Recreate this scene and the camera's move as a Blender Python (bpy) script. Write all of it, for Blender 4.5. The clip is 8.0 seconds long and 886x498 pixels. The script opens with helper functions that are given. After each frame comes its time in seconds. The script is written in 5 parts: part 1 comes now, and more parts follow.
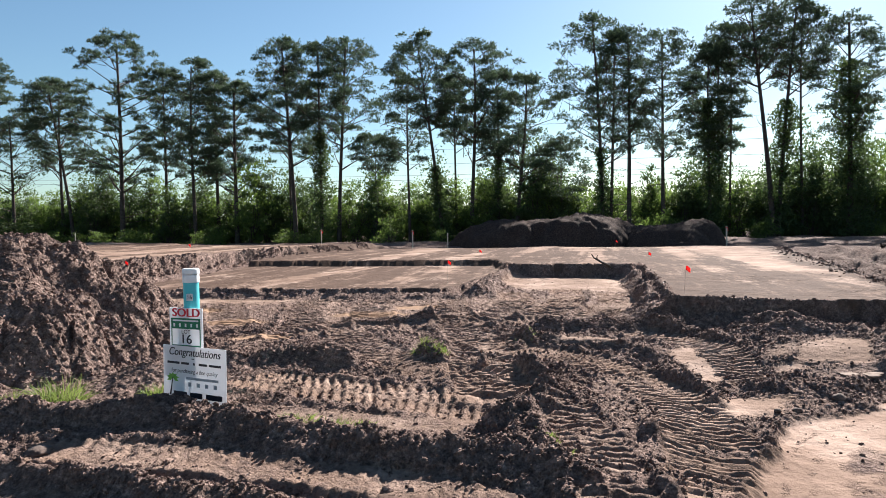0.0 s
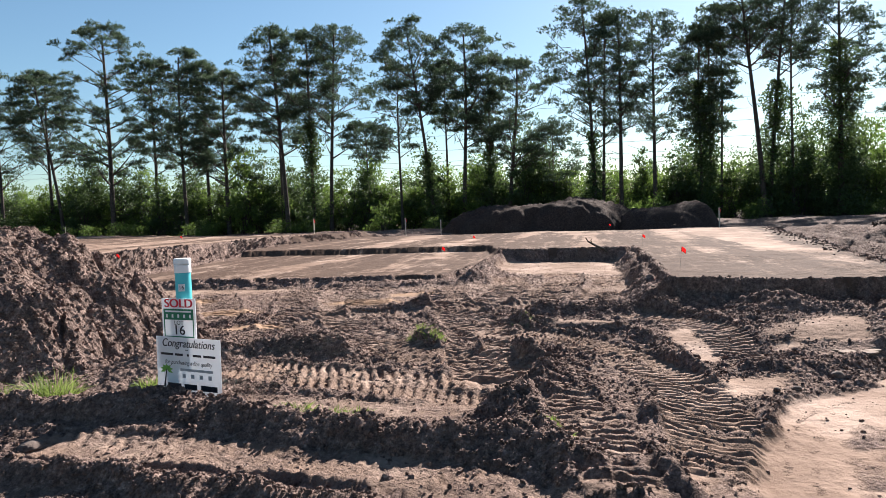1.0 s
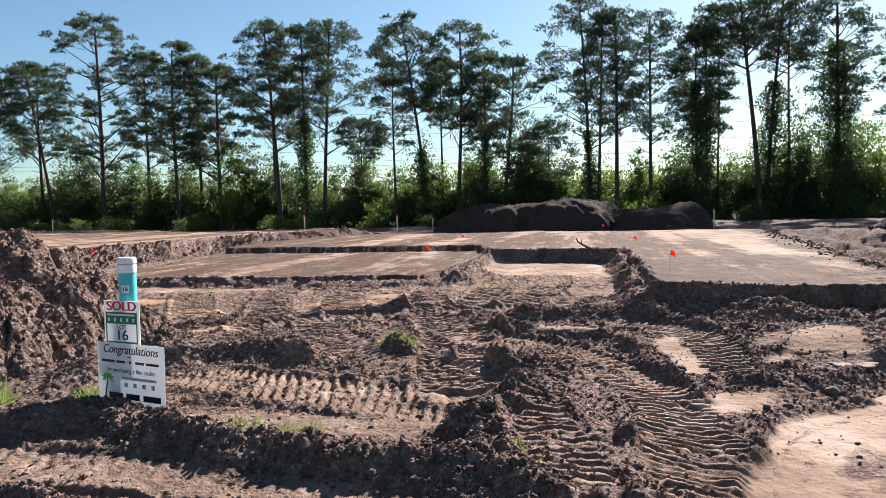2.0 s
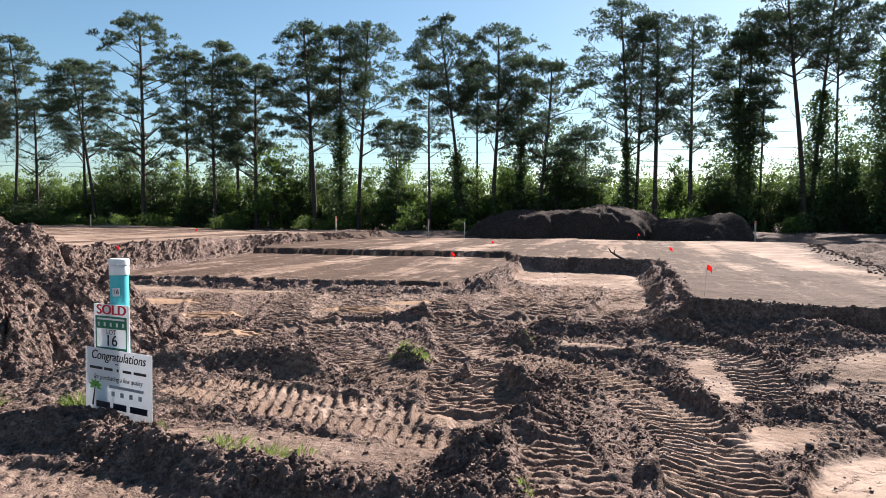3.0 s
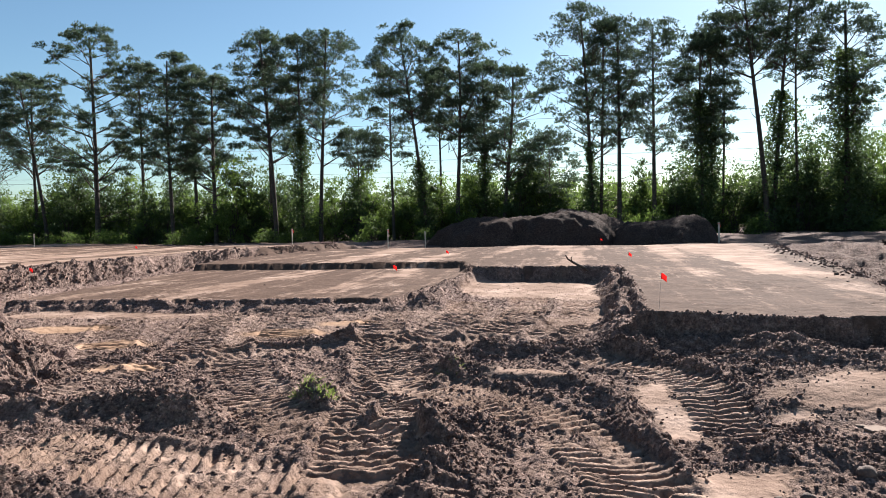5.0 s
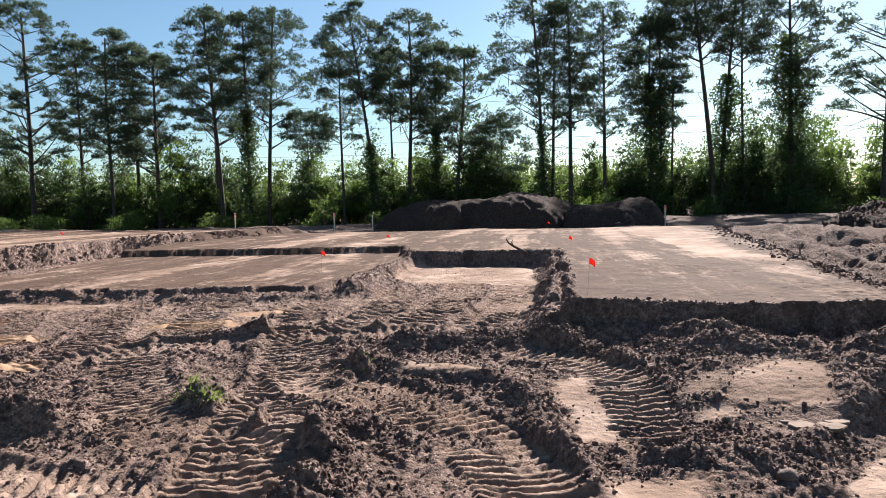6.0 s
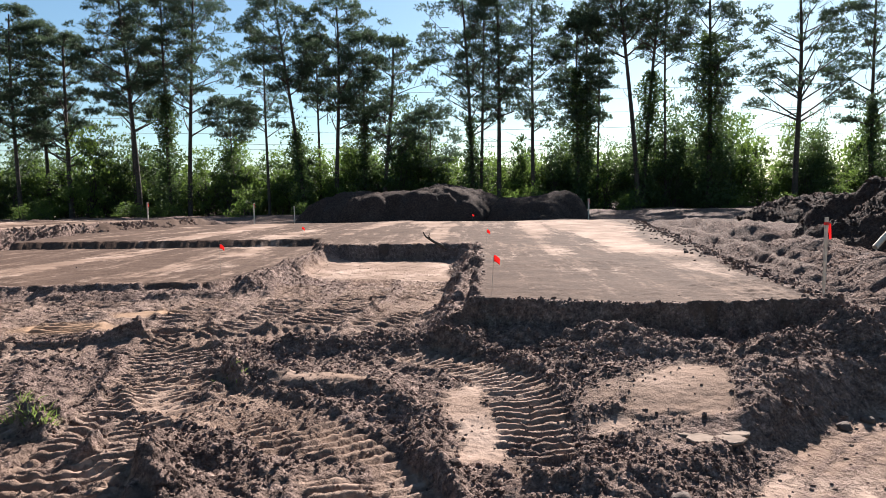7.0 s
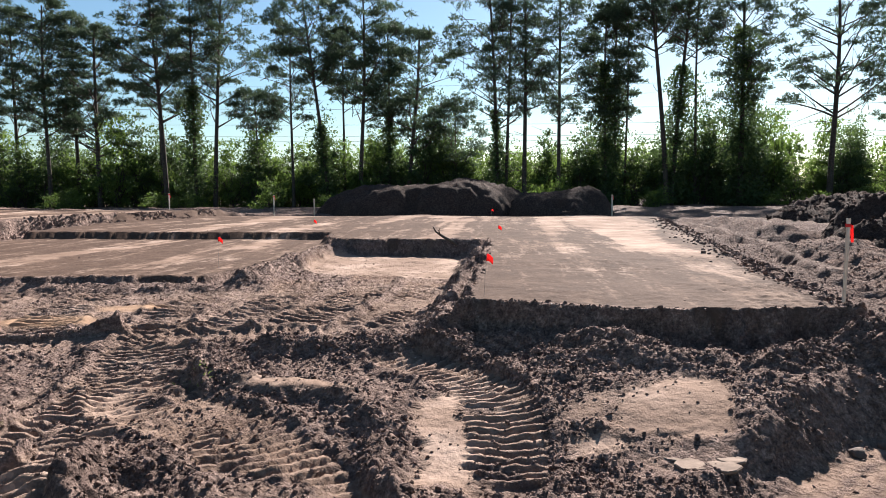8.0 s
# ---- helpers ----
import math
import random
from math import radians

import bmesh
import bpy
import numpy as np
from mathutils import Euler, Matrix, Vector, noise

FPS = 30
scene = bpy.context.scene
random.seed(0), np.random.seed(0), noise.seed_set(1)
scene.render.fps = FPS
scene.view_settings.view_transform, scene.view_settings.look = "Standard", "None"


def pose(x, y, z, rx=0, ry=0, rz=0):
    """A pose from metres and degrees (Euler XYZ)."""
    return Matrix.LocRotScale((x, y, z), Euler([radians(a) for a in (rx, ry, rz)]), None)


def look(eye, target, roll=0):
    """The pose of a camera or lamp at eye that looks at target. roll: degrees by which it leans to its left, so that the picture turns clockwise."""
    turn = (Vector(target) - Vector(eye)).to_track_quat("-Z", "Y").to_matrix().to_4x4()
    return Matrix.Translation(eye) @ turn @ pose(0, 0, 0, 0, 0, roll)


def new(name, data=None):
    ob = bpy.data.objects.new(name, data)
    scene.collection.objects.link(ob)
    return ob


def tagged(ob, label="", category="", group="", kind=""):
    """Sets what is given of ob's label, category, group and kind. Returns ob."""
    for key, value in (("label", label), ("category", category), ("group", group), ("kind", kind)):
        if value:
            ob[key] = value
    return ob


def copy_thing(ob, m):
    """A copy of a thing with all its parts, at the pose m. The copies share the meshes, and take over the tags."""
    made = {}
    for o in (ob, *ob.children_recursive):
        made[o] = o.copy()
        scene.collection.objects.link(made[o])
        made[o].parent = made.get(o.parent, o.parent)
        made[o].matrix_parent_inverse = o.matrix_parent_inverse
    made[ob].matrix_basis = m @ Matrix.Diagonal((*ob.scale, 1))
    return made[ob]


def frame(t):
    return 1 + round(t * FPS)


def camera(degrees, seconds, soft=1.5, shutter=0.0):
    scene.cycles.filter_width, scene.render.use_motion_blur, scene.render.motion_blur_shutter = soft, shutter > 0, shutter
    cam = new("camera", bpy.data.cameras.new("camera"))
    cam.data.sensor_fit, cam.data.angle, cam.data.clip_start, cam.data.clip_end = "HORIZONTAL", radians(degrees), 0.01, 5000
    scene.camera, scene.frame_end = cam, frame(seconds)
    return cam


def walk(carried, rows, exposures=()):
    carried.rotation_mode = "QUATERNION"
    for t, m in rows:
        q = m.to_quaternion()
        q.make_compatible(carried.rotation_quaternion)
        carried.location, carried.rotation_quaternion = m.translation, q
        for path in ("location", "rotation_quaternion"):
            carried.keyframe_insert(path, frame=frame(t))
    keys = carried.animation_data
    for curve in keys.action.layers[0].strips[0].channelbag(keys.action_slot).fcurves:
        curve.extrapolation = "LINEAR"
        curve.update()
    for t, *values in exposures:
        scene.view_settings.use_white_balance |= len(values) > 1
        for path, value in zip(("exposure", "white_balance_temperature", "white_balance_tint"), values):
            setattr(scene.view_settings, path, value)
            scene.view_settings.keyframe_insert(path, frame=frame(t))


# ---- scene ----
cam = camera(65.0, 8.0, soft=0.55)
PATH = [
    (0, (1.491, -1.016, 1.575), (1.123, 0.949, 1.505), -1.0),
    (0.5, (1.455, -1.022, 1.57), (1.089, 0.943, 1.485), -1.3),
    (1, (1.459, -0.944, 1.549), (1.11, 1.022, 1.442), -2.1),
    (1.5, (1.547, -0.689, 1.542), (1.22, 1.281, 1.423), -1.3),
    (3, (1.72, 0.02, 1.57), (1.284, 1.969, 1.469), 0.1),
    (3.5, (1.834, 0.313, 1.557), (1.303, 2.234, 1.398), 2.1),
    (4, (1.989, 0.488, 1.585), (1.308, 2.367, 1.506), -0.3),
    (4.5, (1.998, 0.806, 1.565), (1.398, 2.711, 1.475), -0.4),
    (5, (2.05, 1.161, 1.573), (1.694, 3.128, 1.496), -1.4),
    (6.5, (2.592, 2.063, 1.544), (2.419, 4.05, 1.395), -1.6),
    (7, (2.741, 2.357, 1.555), (2.698, 4.35, 1.399), -1.0),
    (7.5, (2.942, 2.617, 1.55), (2.862, 4.611, 1.428), 1.4),
    (8, (3.11, 2.794, 1.552), (2.987, 4.783, 1.38), -0.3),
]
walk(cam, [(t, look(eye, target, roll)) for t, eye, target, roll in PATH])

# ---- light ----
SUN_AZ, SUN_EL = radians(20), radians(32)      # clockwise from +y, above the horizon
world = bpy.data.worlds.new("sky")
scene.world = world
world.use_nodes = True
wn = world.node_tree.nodes
sky = wn.new("ShaderNodeTexSky")
sky.sky_type, sky.sun_disc = "NISHITA", False
sky.sun_elevation, sky.sun_rotation = SUN_EL, SUN_AZ
sky.altitude, sky.air_density, sky.dust_density, sky.ozone_density = 10, 1.0, 0.4, 3.2
wn["Background"].inputs["Strength"].default_value = 0.0405
haze = wn.new("ShaderNodeMix")
haze.data_type, haze.blend_type = "RGBA", "MULTIPLY"
haze.inputs[0].default_value, haze.inputs[7].default_value = 1.0, (0.89, 1.0, 0.98, 1)
world.node_tree.links.new(sky.outputs["Color"], haze.inputs[6])
world.node_tree.links.new(haze.outputs[2], wn["Background"].inputs["Color"])
sun = new("sun", bpy.data.lights.new("sun", "SUN"))
sun.data.energy, sun.data.angle, sun.data.color = 5.0, radians(0.55), (1.0, 0.952, 0.915)
to_sun = Vector((math.sin(SUN_AZ) * math.cos(SUN_EL), math.cos(SUN_AZ) * math.cos(SUN_EL), math.sin(SUN_EL)))
sun.matrix_world = look(to_sun * 200, (0, 0, 0))
scene.view_settings.exposure = 1.69


# ---- numbers: noise, soft steps, distances ----
def hash01(ix, iy, seed):
    h = (ix.astype(np.int64) * 374761393 + iy.astype(np.int64) * 668265263 + seed * 974634777) & 0xFFFFFFFF
    h = ((h ^ (h >> 13)) * 1274126177) & 0xFFFFFFFF
    h = (h ^ (h >> 16)) & 0xFFFFFFFF
    return h / 4294967295.0


def vnoise(x, y, seed=0):
    ix, iy = np.floor(x), np.floor(y)
    fx, fy = x - ix, y - iy
    fx, fy = fx * fx * (3 - 2 * fx), fy * fy * (3 - 2 * fy)
    a, b = hash01(ix, iy, seed), hash01(ix + 1, iy, seed)
    c, d = hash01(ix, iy + 1, seed), hash01(ix + 1, iy + 1, seed)
    return (a + (b - a) * fx + (c - a) * fy + (a - b - c + d) * fx * fy) * 2 - 1


def fbm(x, y, size, octaves=4, seed=0, gain=0.5):
    total, amp, f = 0.0, 1.0, 1.0 / size
    for o in range(octaves):
        c, s = math.cos(o * 0.7), math.sin(o * 0.7)
        total = total + amp * vnoise((x * c - y * s) * f, (x * s + y * c) * f, seed + o * 17)
        amp, f = amp * gain, f * 2.03
    return total


def lumps(x, y, size, seed=0):
    """Rounded, crowded clods: height over the ground in units of the size."""
    wx = x / size + 0.28 * vnoise(x / size * 1.9, y / size * 1.9, seed + 5) + 0.10 * vnoise(x / size * 4.3, y / size * 4.3, seed + 7)
    wy = y / size + 0.28 * vnoise(x / size * 1.9, y / size * 1.9, seed + 6) + 0.10 * vnoise(x / size * 4.3, y / size * 4.3, seed + 8)
    ix, iy, best = np.floor(wx), np.floor(wy), np.zeros(x.shape)
    for dx in (-1, 0, 1):
        for dy in (-1, 0, 1):
            cx, cy = ix + dx, iy + dy
            k = hash01(cx, cy, seed + 2)
            r = 0.38 + 0.5 * k * k
            ex, ey = wx - cx - 0.1 - 0.8 * hash01(cx, cy, seed), wy - cy - 0.1 - 0.8 * hash01(cx, cy, seed + 1)
            dome = np.clip(1 - (ex * ex + ey * ey) / (r * r), 0, 1)
            best = np.maximum(best, r * np.sqrt(dome) * (1 + 0.7 * (k - 0.5) * ex / r))
    return best


def blocks(x, y, size, seed=0):
    """Broken, angular clods with dark cracks between them, about 0 to 1."""
    wx = x / size + 0.22 * vnoise(x / size * 2.1, y / size * 2.1, seed + 5)
    wy = y / size + 0.22 * vnoise(x / size * 2.1, y / size * 2.1, seed + 6)
    ix, iy = np.floor(wx), np.floor(wy)
    first, second, top = np.full(x.shape, 9.0), np.full(x.shape, 9.0), np.zeros(x.shape)
    for dx in (-1, 0, 1):
        for dy in (-1, 0, 1):
            cx, cy = ix + dx, iy + dy
            ex, ey = wx - cx - hash01(cx, cy, seed), wy - cy - hash01(cx, cy, seed + 1)
            d = np.hypot(ex, ey)
            h = 0.2 + 0.75 * hash01(cx, cy, seed + 2) + 1.3 * (hash01(cx, cy, seed + 3) - 0.5) * ex + 1.3 * (hash01(cx, cy, seed + 4) - 0.5) * ey - 0.5 * d * d
            near = d < first
            second = np.where(near, first, np.minimum(second, d))
            top, first = np.where(near, h, top), np.where(near, d, first)
    return np.clip(top, 0, 1.2) * step(0.0, 0.20, second - first)


def step(a, b, v):
    t = np.clip((v - a) / (b - a), 0, 1)
    return t * t * (3 - 2 * t)


def along(x, y, line):
    """Distance from a broken line, side (+ left), and the run along it."""
    best, side, run, done = np.full(x.shape, 1e9), np.zeros(x.shape), np.zeros(x.shape), 0.0
    for (ax, ay), (bx, by) in zip(line, line[1:]):
        dx, dy = bx - ax, by - ay
        n = math.hypot(dx, dy)
        t = np.clip(((x - ax) * dx + (y - ay) * dy) / (n * n), 0, 1)
        d = np.hypot(x - ax - t * dx, y - ay - t * dy)
        near = d < best
        cross = ((y - ay) * dx - (x - ax) * dy) / n
        best, side, run = np.where(near, d, best), np.where(near, cross, side), np.where(near, done + t * n, run)
        done += n
    return best, side, run


def smooth_line(points, n=6):
    """The same line with rounded bends."""
    p, out = [Vector(a) for a in points], []
    for i in range(len(p) - 1):
        a, b, c, d = p[max(i - 1, 0)], p[i], p[i + 1], p[min(i + 2, len(p) - 1)]
        for k in range(n):
            t = k / n
            out.append(0.5 * ((2 * b) + (c - a) * t + (2 * a - 5 * b + 4 * c - d) * t * t + (3 * b - a - 3 * c + d) * t ** 3))
    return [tuple(v) for v in out] + [tuple(p[-1])]


def inside(x, y, poly):
    """Signed distance to a polygon, positive inside."""
    d, odd = np.full(x.shape, 1e9), np.zeros(x.shape, bool)
    for (ax, ay), (bx, by) in zip(poly, poly[1:] + poly[:1]):
        dx, dy = bx - ax, by - ay
        t = np.clip(((x - ax) * dx + (y - ay) * dy) / (dx * dx + dy * dy), 0, 1)
        d = np.minimum(d, np.hypot(x - ax - t * dx, y - ay - t * dy))
        if ay != by:
            odd ^= ((ay > y) != (by > y)) & (x < dx * (y - ay) / dy + ax)
    return np.where(odd, d, -d)


# ---- meshes ----
def mesh(name, verts, faces, smooth=True, material=None):
    """faces: an integer array (n, 3) or (n, 4)."""
    verts, faces = np.asarray(verts, np.float32), np.asarray(faces, np.int32)
    me = bpy.data.meshes.new(name)
    k = faces.shape[1]
    me.vertices.add(len(verts)), me.loops.add(faces.size), me.polygons.add(len(faces))
    me.vertices.foreach_set("co", verts.ravel())
    me.loops.foreach_set("vertex_index", faces.ravel())
    me.polygons.foreach_set("loop_start", np.arange(0, faces.size, k, dtype=np.int32))
    me.polygons.foreach_set("use_smooth", np.full(len(faces), smooth))
    me.update(calc_edges=True)
    if material:
        me.materials.append(material)
    return me


def grid_faces(nx, ny):
    i = (np.arange(ny - 1)[:, None] * nx + np.arange(nx - 1)[None, :]).ravel()
    return np.stack([i, i + 1, i + nx + 1, i + nx], 1)


def part(name, bm, material, parent, label=""):
    me = bpy.data.meshes.new(name)
    bm.to_mesh(me)
    bm.free()
    me.materials.append(material)
    ob = new(name, me)
    ob.parent = parent
    return tagged(ob, label)


def child(name, me, parent, label=""):
    ob = new(name, me)
    ob.parent = parent
    return tagged(ob, label)


def box(sx, sy, sz, x=0, y=0, z=0, bevel=0.0):
    bm = bmesh.new()
    bmesh.ops.create_cube(bm, size=1)
    for v in bm.verts:
        v.co = Vector((v.co.x * sx + x, v.co.y * sy + y, v.co.z * sz + z))
    if bevel:
        bmesh.ops.bevel(bm, geom=list(bm.edges), offset=bevel, segments=2, affect="EDGES")
    return bm


def tube(points, radii, sides=6):
    """Vertices and quads of a tube along points."""
    points = np.asarray(points, float)
    n = len(points)
    tang = np.gradient(points, axis=0)
    tang /= np.linalg.norm(tang, axis=1)[:, None] + 1e-9
    ref = np.where(np.abs(tang[:, 2:3]) > 0.9, np.array([[1.0, 0, 0]]), np.array([[0, 0, 1.0]]))
    a = np.cross(tang, ref)
    a /= np.linalg.norm(a, axis=1)[:, None] + 1e-9
    b = np.cross(tang, a)
    ang = np.linspace(0, 2 * np.pi, sides, endpoint=False)
    r = np.asarray(radii, float)[:, None, None]
    v = points[:, None, :] + r * (a[:, None, :] * np.cos(ang)[None, :, None] + b[:, None, :] * np.sin(ang)[None, :, None])
    i = (np.arange(n - 1)[:, None] * sides + np.arange(sides)[None, :]).ravel()
    j = (np.arange(n - 1)[:, None] * sides + (np.arange(sides)[None, :] + 1) % sides).ravel()
    return v.reshape(-1, 3), np.stack([i, j, j + sides, i + sides], 1)


class Pile:
    """Vertices and faces of many small pieces, gathered into one mesh."""

    def __init__(self):
        self.v, self.f, self.n = [], [], 0

    def add(self, v, f):
        self.v.append(np.asarray(v, np.float32)), self.f.append(np.asarray(f, np.int64) + self.n)
        self.n += len(v)

    def mesh(self, name, material, smooth=True):
        return mesh(name, np.concatenate(self.v), np.concatenate(self.f), smooth, material)


# ---- materials ----
class Mat:
    """A small wrapper round a node material."""

    def __init__(self, name, rough=0.8, metal=0.0):
        self.m = bpy.data.materials.new(name)
        self.m.use_nodes = True
        self.t = self.m.node_tree
        self.b = self.t.nodes["Principled BSDF"]
        self.b.inputs["Roughness"].default_value, self.b.inputs["Metallic"].default_value = rough, metal
        self.b.inputs["Specular IOR Level"].default_value = 0.3

    def node(self, kind, **values):
        n = self.t.nodes.new(kind)
        for key, value in values.items():
            n.inputs[key].default_value = value
        return n

    def link(self, a, b):
        self.t.links.new(a, b)

    def coords(self):
        return self.t.nodes.new("ShaderNodeNewGeometry").outputs["Position"]

    def noise(self, scale, detail=4.0, rough=0.55, vec=None):
        n = self.node("ShaderNodeTexNoise", Scale=scale, Detail=detail, Roughness=rough)
        self.link(vec or self.coords(), n.inputs["Vector"])
        return n.outputs["Fac"]

    def ramp(self, fac, stops):
        n = self.t.nodes.new("ShaderNodeValToRGB")
        e = n.color_ramp.elements
        while len(e) < len(stops):
            e.new(0.5)
        for el, (p, c) in zip(e, stops):
            el.position, el.color = p, (*c, 1) if len(c) == 3 else c
        self.link(fac, n.inputs["Fac"])
        return n.outputs["Color"]

    def mix(self, fac, a, b, kind="MIX"):
        n = self.t.nodes.new("ShaderNodeMix")
        n.data_type, n.blend_type = "RGBA", kind
        for value, socket in ((fac, n.inputs[0]), (a, n.inputs[6]), (b, n.inputs[7])):
            if isinstance(value, (int, float)):
                socket.default_value = value
            elif isinstance(value, tuple):
                socket.default_value = (*value, 1)
            else:
                self.link(value, socket)
        return n.outputs[2]

    def math(self, op, a, b=0.0, clamp=False):
        n = self.t.nodes.new("ShaderNodeMath")
        n.operation, n.use_clamp = op, clamp
        for value, socket in ((a, n.inputs[0]), (b, n.inputs[1])):
            if isinstance(value, (int, float)):
                socket.default_value = value
            else:
                self.link(value, socket)
        return n.outputs[0]

    def color(self, c):
        if isinstance(c, tuple):
            self.b.inputs["Base Color"].default_value = (*c, 1)
        else:
            self.link(c, self.b.inputs["Base Color"])
        return self

    def bump(self, height, strength=0.5, distance=0.02):
        n = self.node("ShaderNodeBump", Strength=strength, Distance=distance)
        self.link(height, n.inputs["Height"])
        self.link(n.outputs["Normal"], self.b.inputs["Normal"])
        return self


def speckled(name, c1, c2, scale, rough=0.8, bump=0.3, dist=0.01, metal=0.0):
    m = Mat(name, rough, metal)
    n = m.noise(scale, 5)
    m.color(m.ramp(n, [(0.3, c1), (0.7, c2)]))
    m.bump(m.noise(scale * 3, 3), bump, dist)
    return m.m


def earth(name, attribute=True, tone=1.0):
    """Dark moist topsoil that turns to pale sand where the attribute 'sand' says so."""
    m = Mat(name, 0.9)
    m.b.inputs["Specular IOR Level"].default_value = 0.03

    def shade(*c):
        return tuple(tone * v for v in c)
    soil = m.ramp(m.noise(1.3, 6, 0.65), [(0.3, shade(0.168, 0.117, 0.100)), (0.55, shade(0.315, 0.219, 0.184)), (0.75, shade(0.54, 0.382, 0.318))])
    moist = m.ramp(m.noise(13, 6, 0.72), [(0.36, shade(0.068, 0.050, 0.047)), (0.52, shade(0.295, 0.205, 0.173)), (0.66, shade(0.68, 0.49, 0.41))])
    soil = m.mix(0.55, soil, moist)
    grit = m.ramp(m.noise(42, 5, 0.78), [(0.37, (0.14, 0.138, 0.14)), (0.5, (0.56, 0.55, 0.54)), (0.62, (1.0, 1.0, 1.0))])
    soil = m.mix(0.72, soil, grit, "MULTIPLY")

    def cells(scale, warp):
        v = m.node("ShaderNodeTexVoronoi", Scale=scale)
        v.feature = "F1"
        n = m.node("ShaderNodeTexNoise", Scale=scale * 0.6, Detail=2.0)
        p = m.coords()
        m.link(p, n.inputs["Vector"])
        add = m.t.nodes.new("ShaderNodeVectorMath")
        add.operation = "MULTIPLY_ADD"
        m.link(n.outputs["Color"], add.inputs[0])
        add.inputs[1].default_value = (warp, warp, warp)
        m.link(p, add.inputs[2])
        m.link(add.outputs[0], v.inputs["Vector"])
        return m.math("SUBTRACT", 1.0, v.outputs["Distance"])
    clumps = m.math("ADD", m.math("MULTIPLY", cells(17, 0.03), 1.0), m.math("MULTIPLY", cells(48, 0.012), 0.55))
    clumps = m.math("ADD", clumps, m.math("MULTIPLY", cells(120, 0.006), 0.22))
    clumps = m.math("ADD", clumps, m.math("MULTIPLY", m.noise(95, 5, 0.8), 0.65))
    if attribute:
        sand = m.ramp(m.noise(0.9, 7, 0.62), [(0.28, (0.150, 0.097, 0.071)), (0.5, (0.265, 0.181, 0.138)), (0.72, (0.48, 0.355, 0.284))])
        sand = m.mix(m.math("MULTIPLY", m.noise(40, 4, 0.7), 0.4), sand, (0.20, 0.132, 0.097))
        a = m.t.nodes.new("ShaderNodeAttribute")
        a.attribute_name = "sand"
        f = m.math("ADD", a.outputs["Fac"], m.math("MULTIPLY", m.math("SUBTRACT", m.noise(6, 7, 0.72), 0.5), 1.4))
        packed = m.t.nodes.new("ShaderNodeAttribute")
        packed.attribute_name = "packed"
        drawn = m.t.nodes.new("ShaderNodeVectorMath")
        drawn.operation = "MULTIPLY"
        m.link(m.coords(), drawn.inputs[0])
        drawn.inputs[1].default_value = (3.2, 0.38, 1.0)
        scrape = m.math("SUBTRACT", m.noise(1.0, 8, 0.68, drawn.outputs[0]), 0.5)
        f = m.math("ADD", f, m.math("MULTIPLY", m.math("MULTIPLY", scrape, 2.6), packed.outputs["Fac"]))
        f = m.math("MULTIPLY", m.math("SUBTRACT", f, 0.22), 2.1, True)
        firm = m.ramp(m.noise(2.2, 7, 0.7), [(0.3, (0.036, 0.022, 0.015)), (0.5, (0.064, 0.039, 0.027)), (0.7, (0.112, 0.072, 0.051))])
        firm = m.mix(m.math("MULTIPLY", m.noise(30, 4, 0.75), 0.55), firm, (0.085, 0.054, 0.040))
        strewn = m.math("MULTIPLY", m.ramp(m.noise(1.5, 4, 0.6), [(0.46, (0, 0, 0)), (0.60, (1, 1, 1))]), m.ramp(m.noise(26, 4, 0.7), [(0.50, (0, 0, 0)), (0.58, (1, 1, 1))]))
        firm = m.mix(m.math("MULTIPLY", strewn, 0.8), firm, (0.040, 0.026, 0.020))
        base = m.mix(f, m.mix(packed.outputs["Fac"], soil, firm), sand)
        rust = m.t.nodes.new("ShaderNodeAttribute")
        rust.attribute_name = "rust"
        base = m.mix(m.math("MULTIPLY", rust.outputs["Fac"], 0.6, True), base, (0.32, 0.195, 0.115))
        # dark soil beyond the pad, its shade also mixed into this colour
        topsoil = m.t.nodes.new("ShaderNodeAttribute")
        topsoil.attribute_name = "topsoil"
        base = m.mix(m.math("MULTIPLY", topsoil.outputs["Fac"], 0.8), base, m.mix(0.45, soil, (0.05, 0.035, 0.03)))
        height = m.math("MULTIPLY", clumps, m.math("SUBTRACT", 1.0, m.math("MAXIMUM", m.math("MULTIPLY", f, 0.86), m.math("MULTIPLY", packed.outputs["Fac"], 1.08))))
    else:
        base, height = soil, clumps
    m.color(base)
    m.bump(height, 1.0, 0.034)
    return m.m


def leaf(name, c1, c2, through_light):
    """Leaves: half of the light that they catch comes through."""
    m = Mat(name, 0.6)
    g = m.t.nodes.new("ShaderNodeNewGeometry")
    c = m.ramp(g.outputs["Random Per Island"], [(0.0, c1), (1.0, c2)])
    c = m.mix(m.math("MULTIPLY", m.noise(0.5, 3), 0.6), c, tuple(0.7 * v for v in c1))
    m.color(c)
    tr = m.t.nodes.new("ShaderNodeBsdfTranslucent")
    m.link(m.mix(0.5, c, tuple(1.6 * v for v in c2)), tr.inputs["Color"])
    mix = m.node("ShaderNodeMixShader", Fac=through_light)
    m.link(m.b.outputs[0], mix.inputs[1])
    m.link(tr.outputs[0], mix.inputs[2])
    m.link(mix.outputs[0], m.t.nodes["Material Output"].inputs["Surface"])
    return m.m


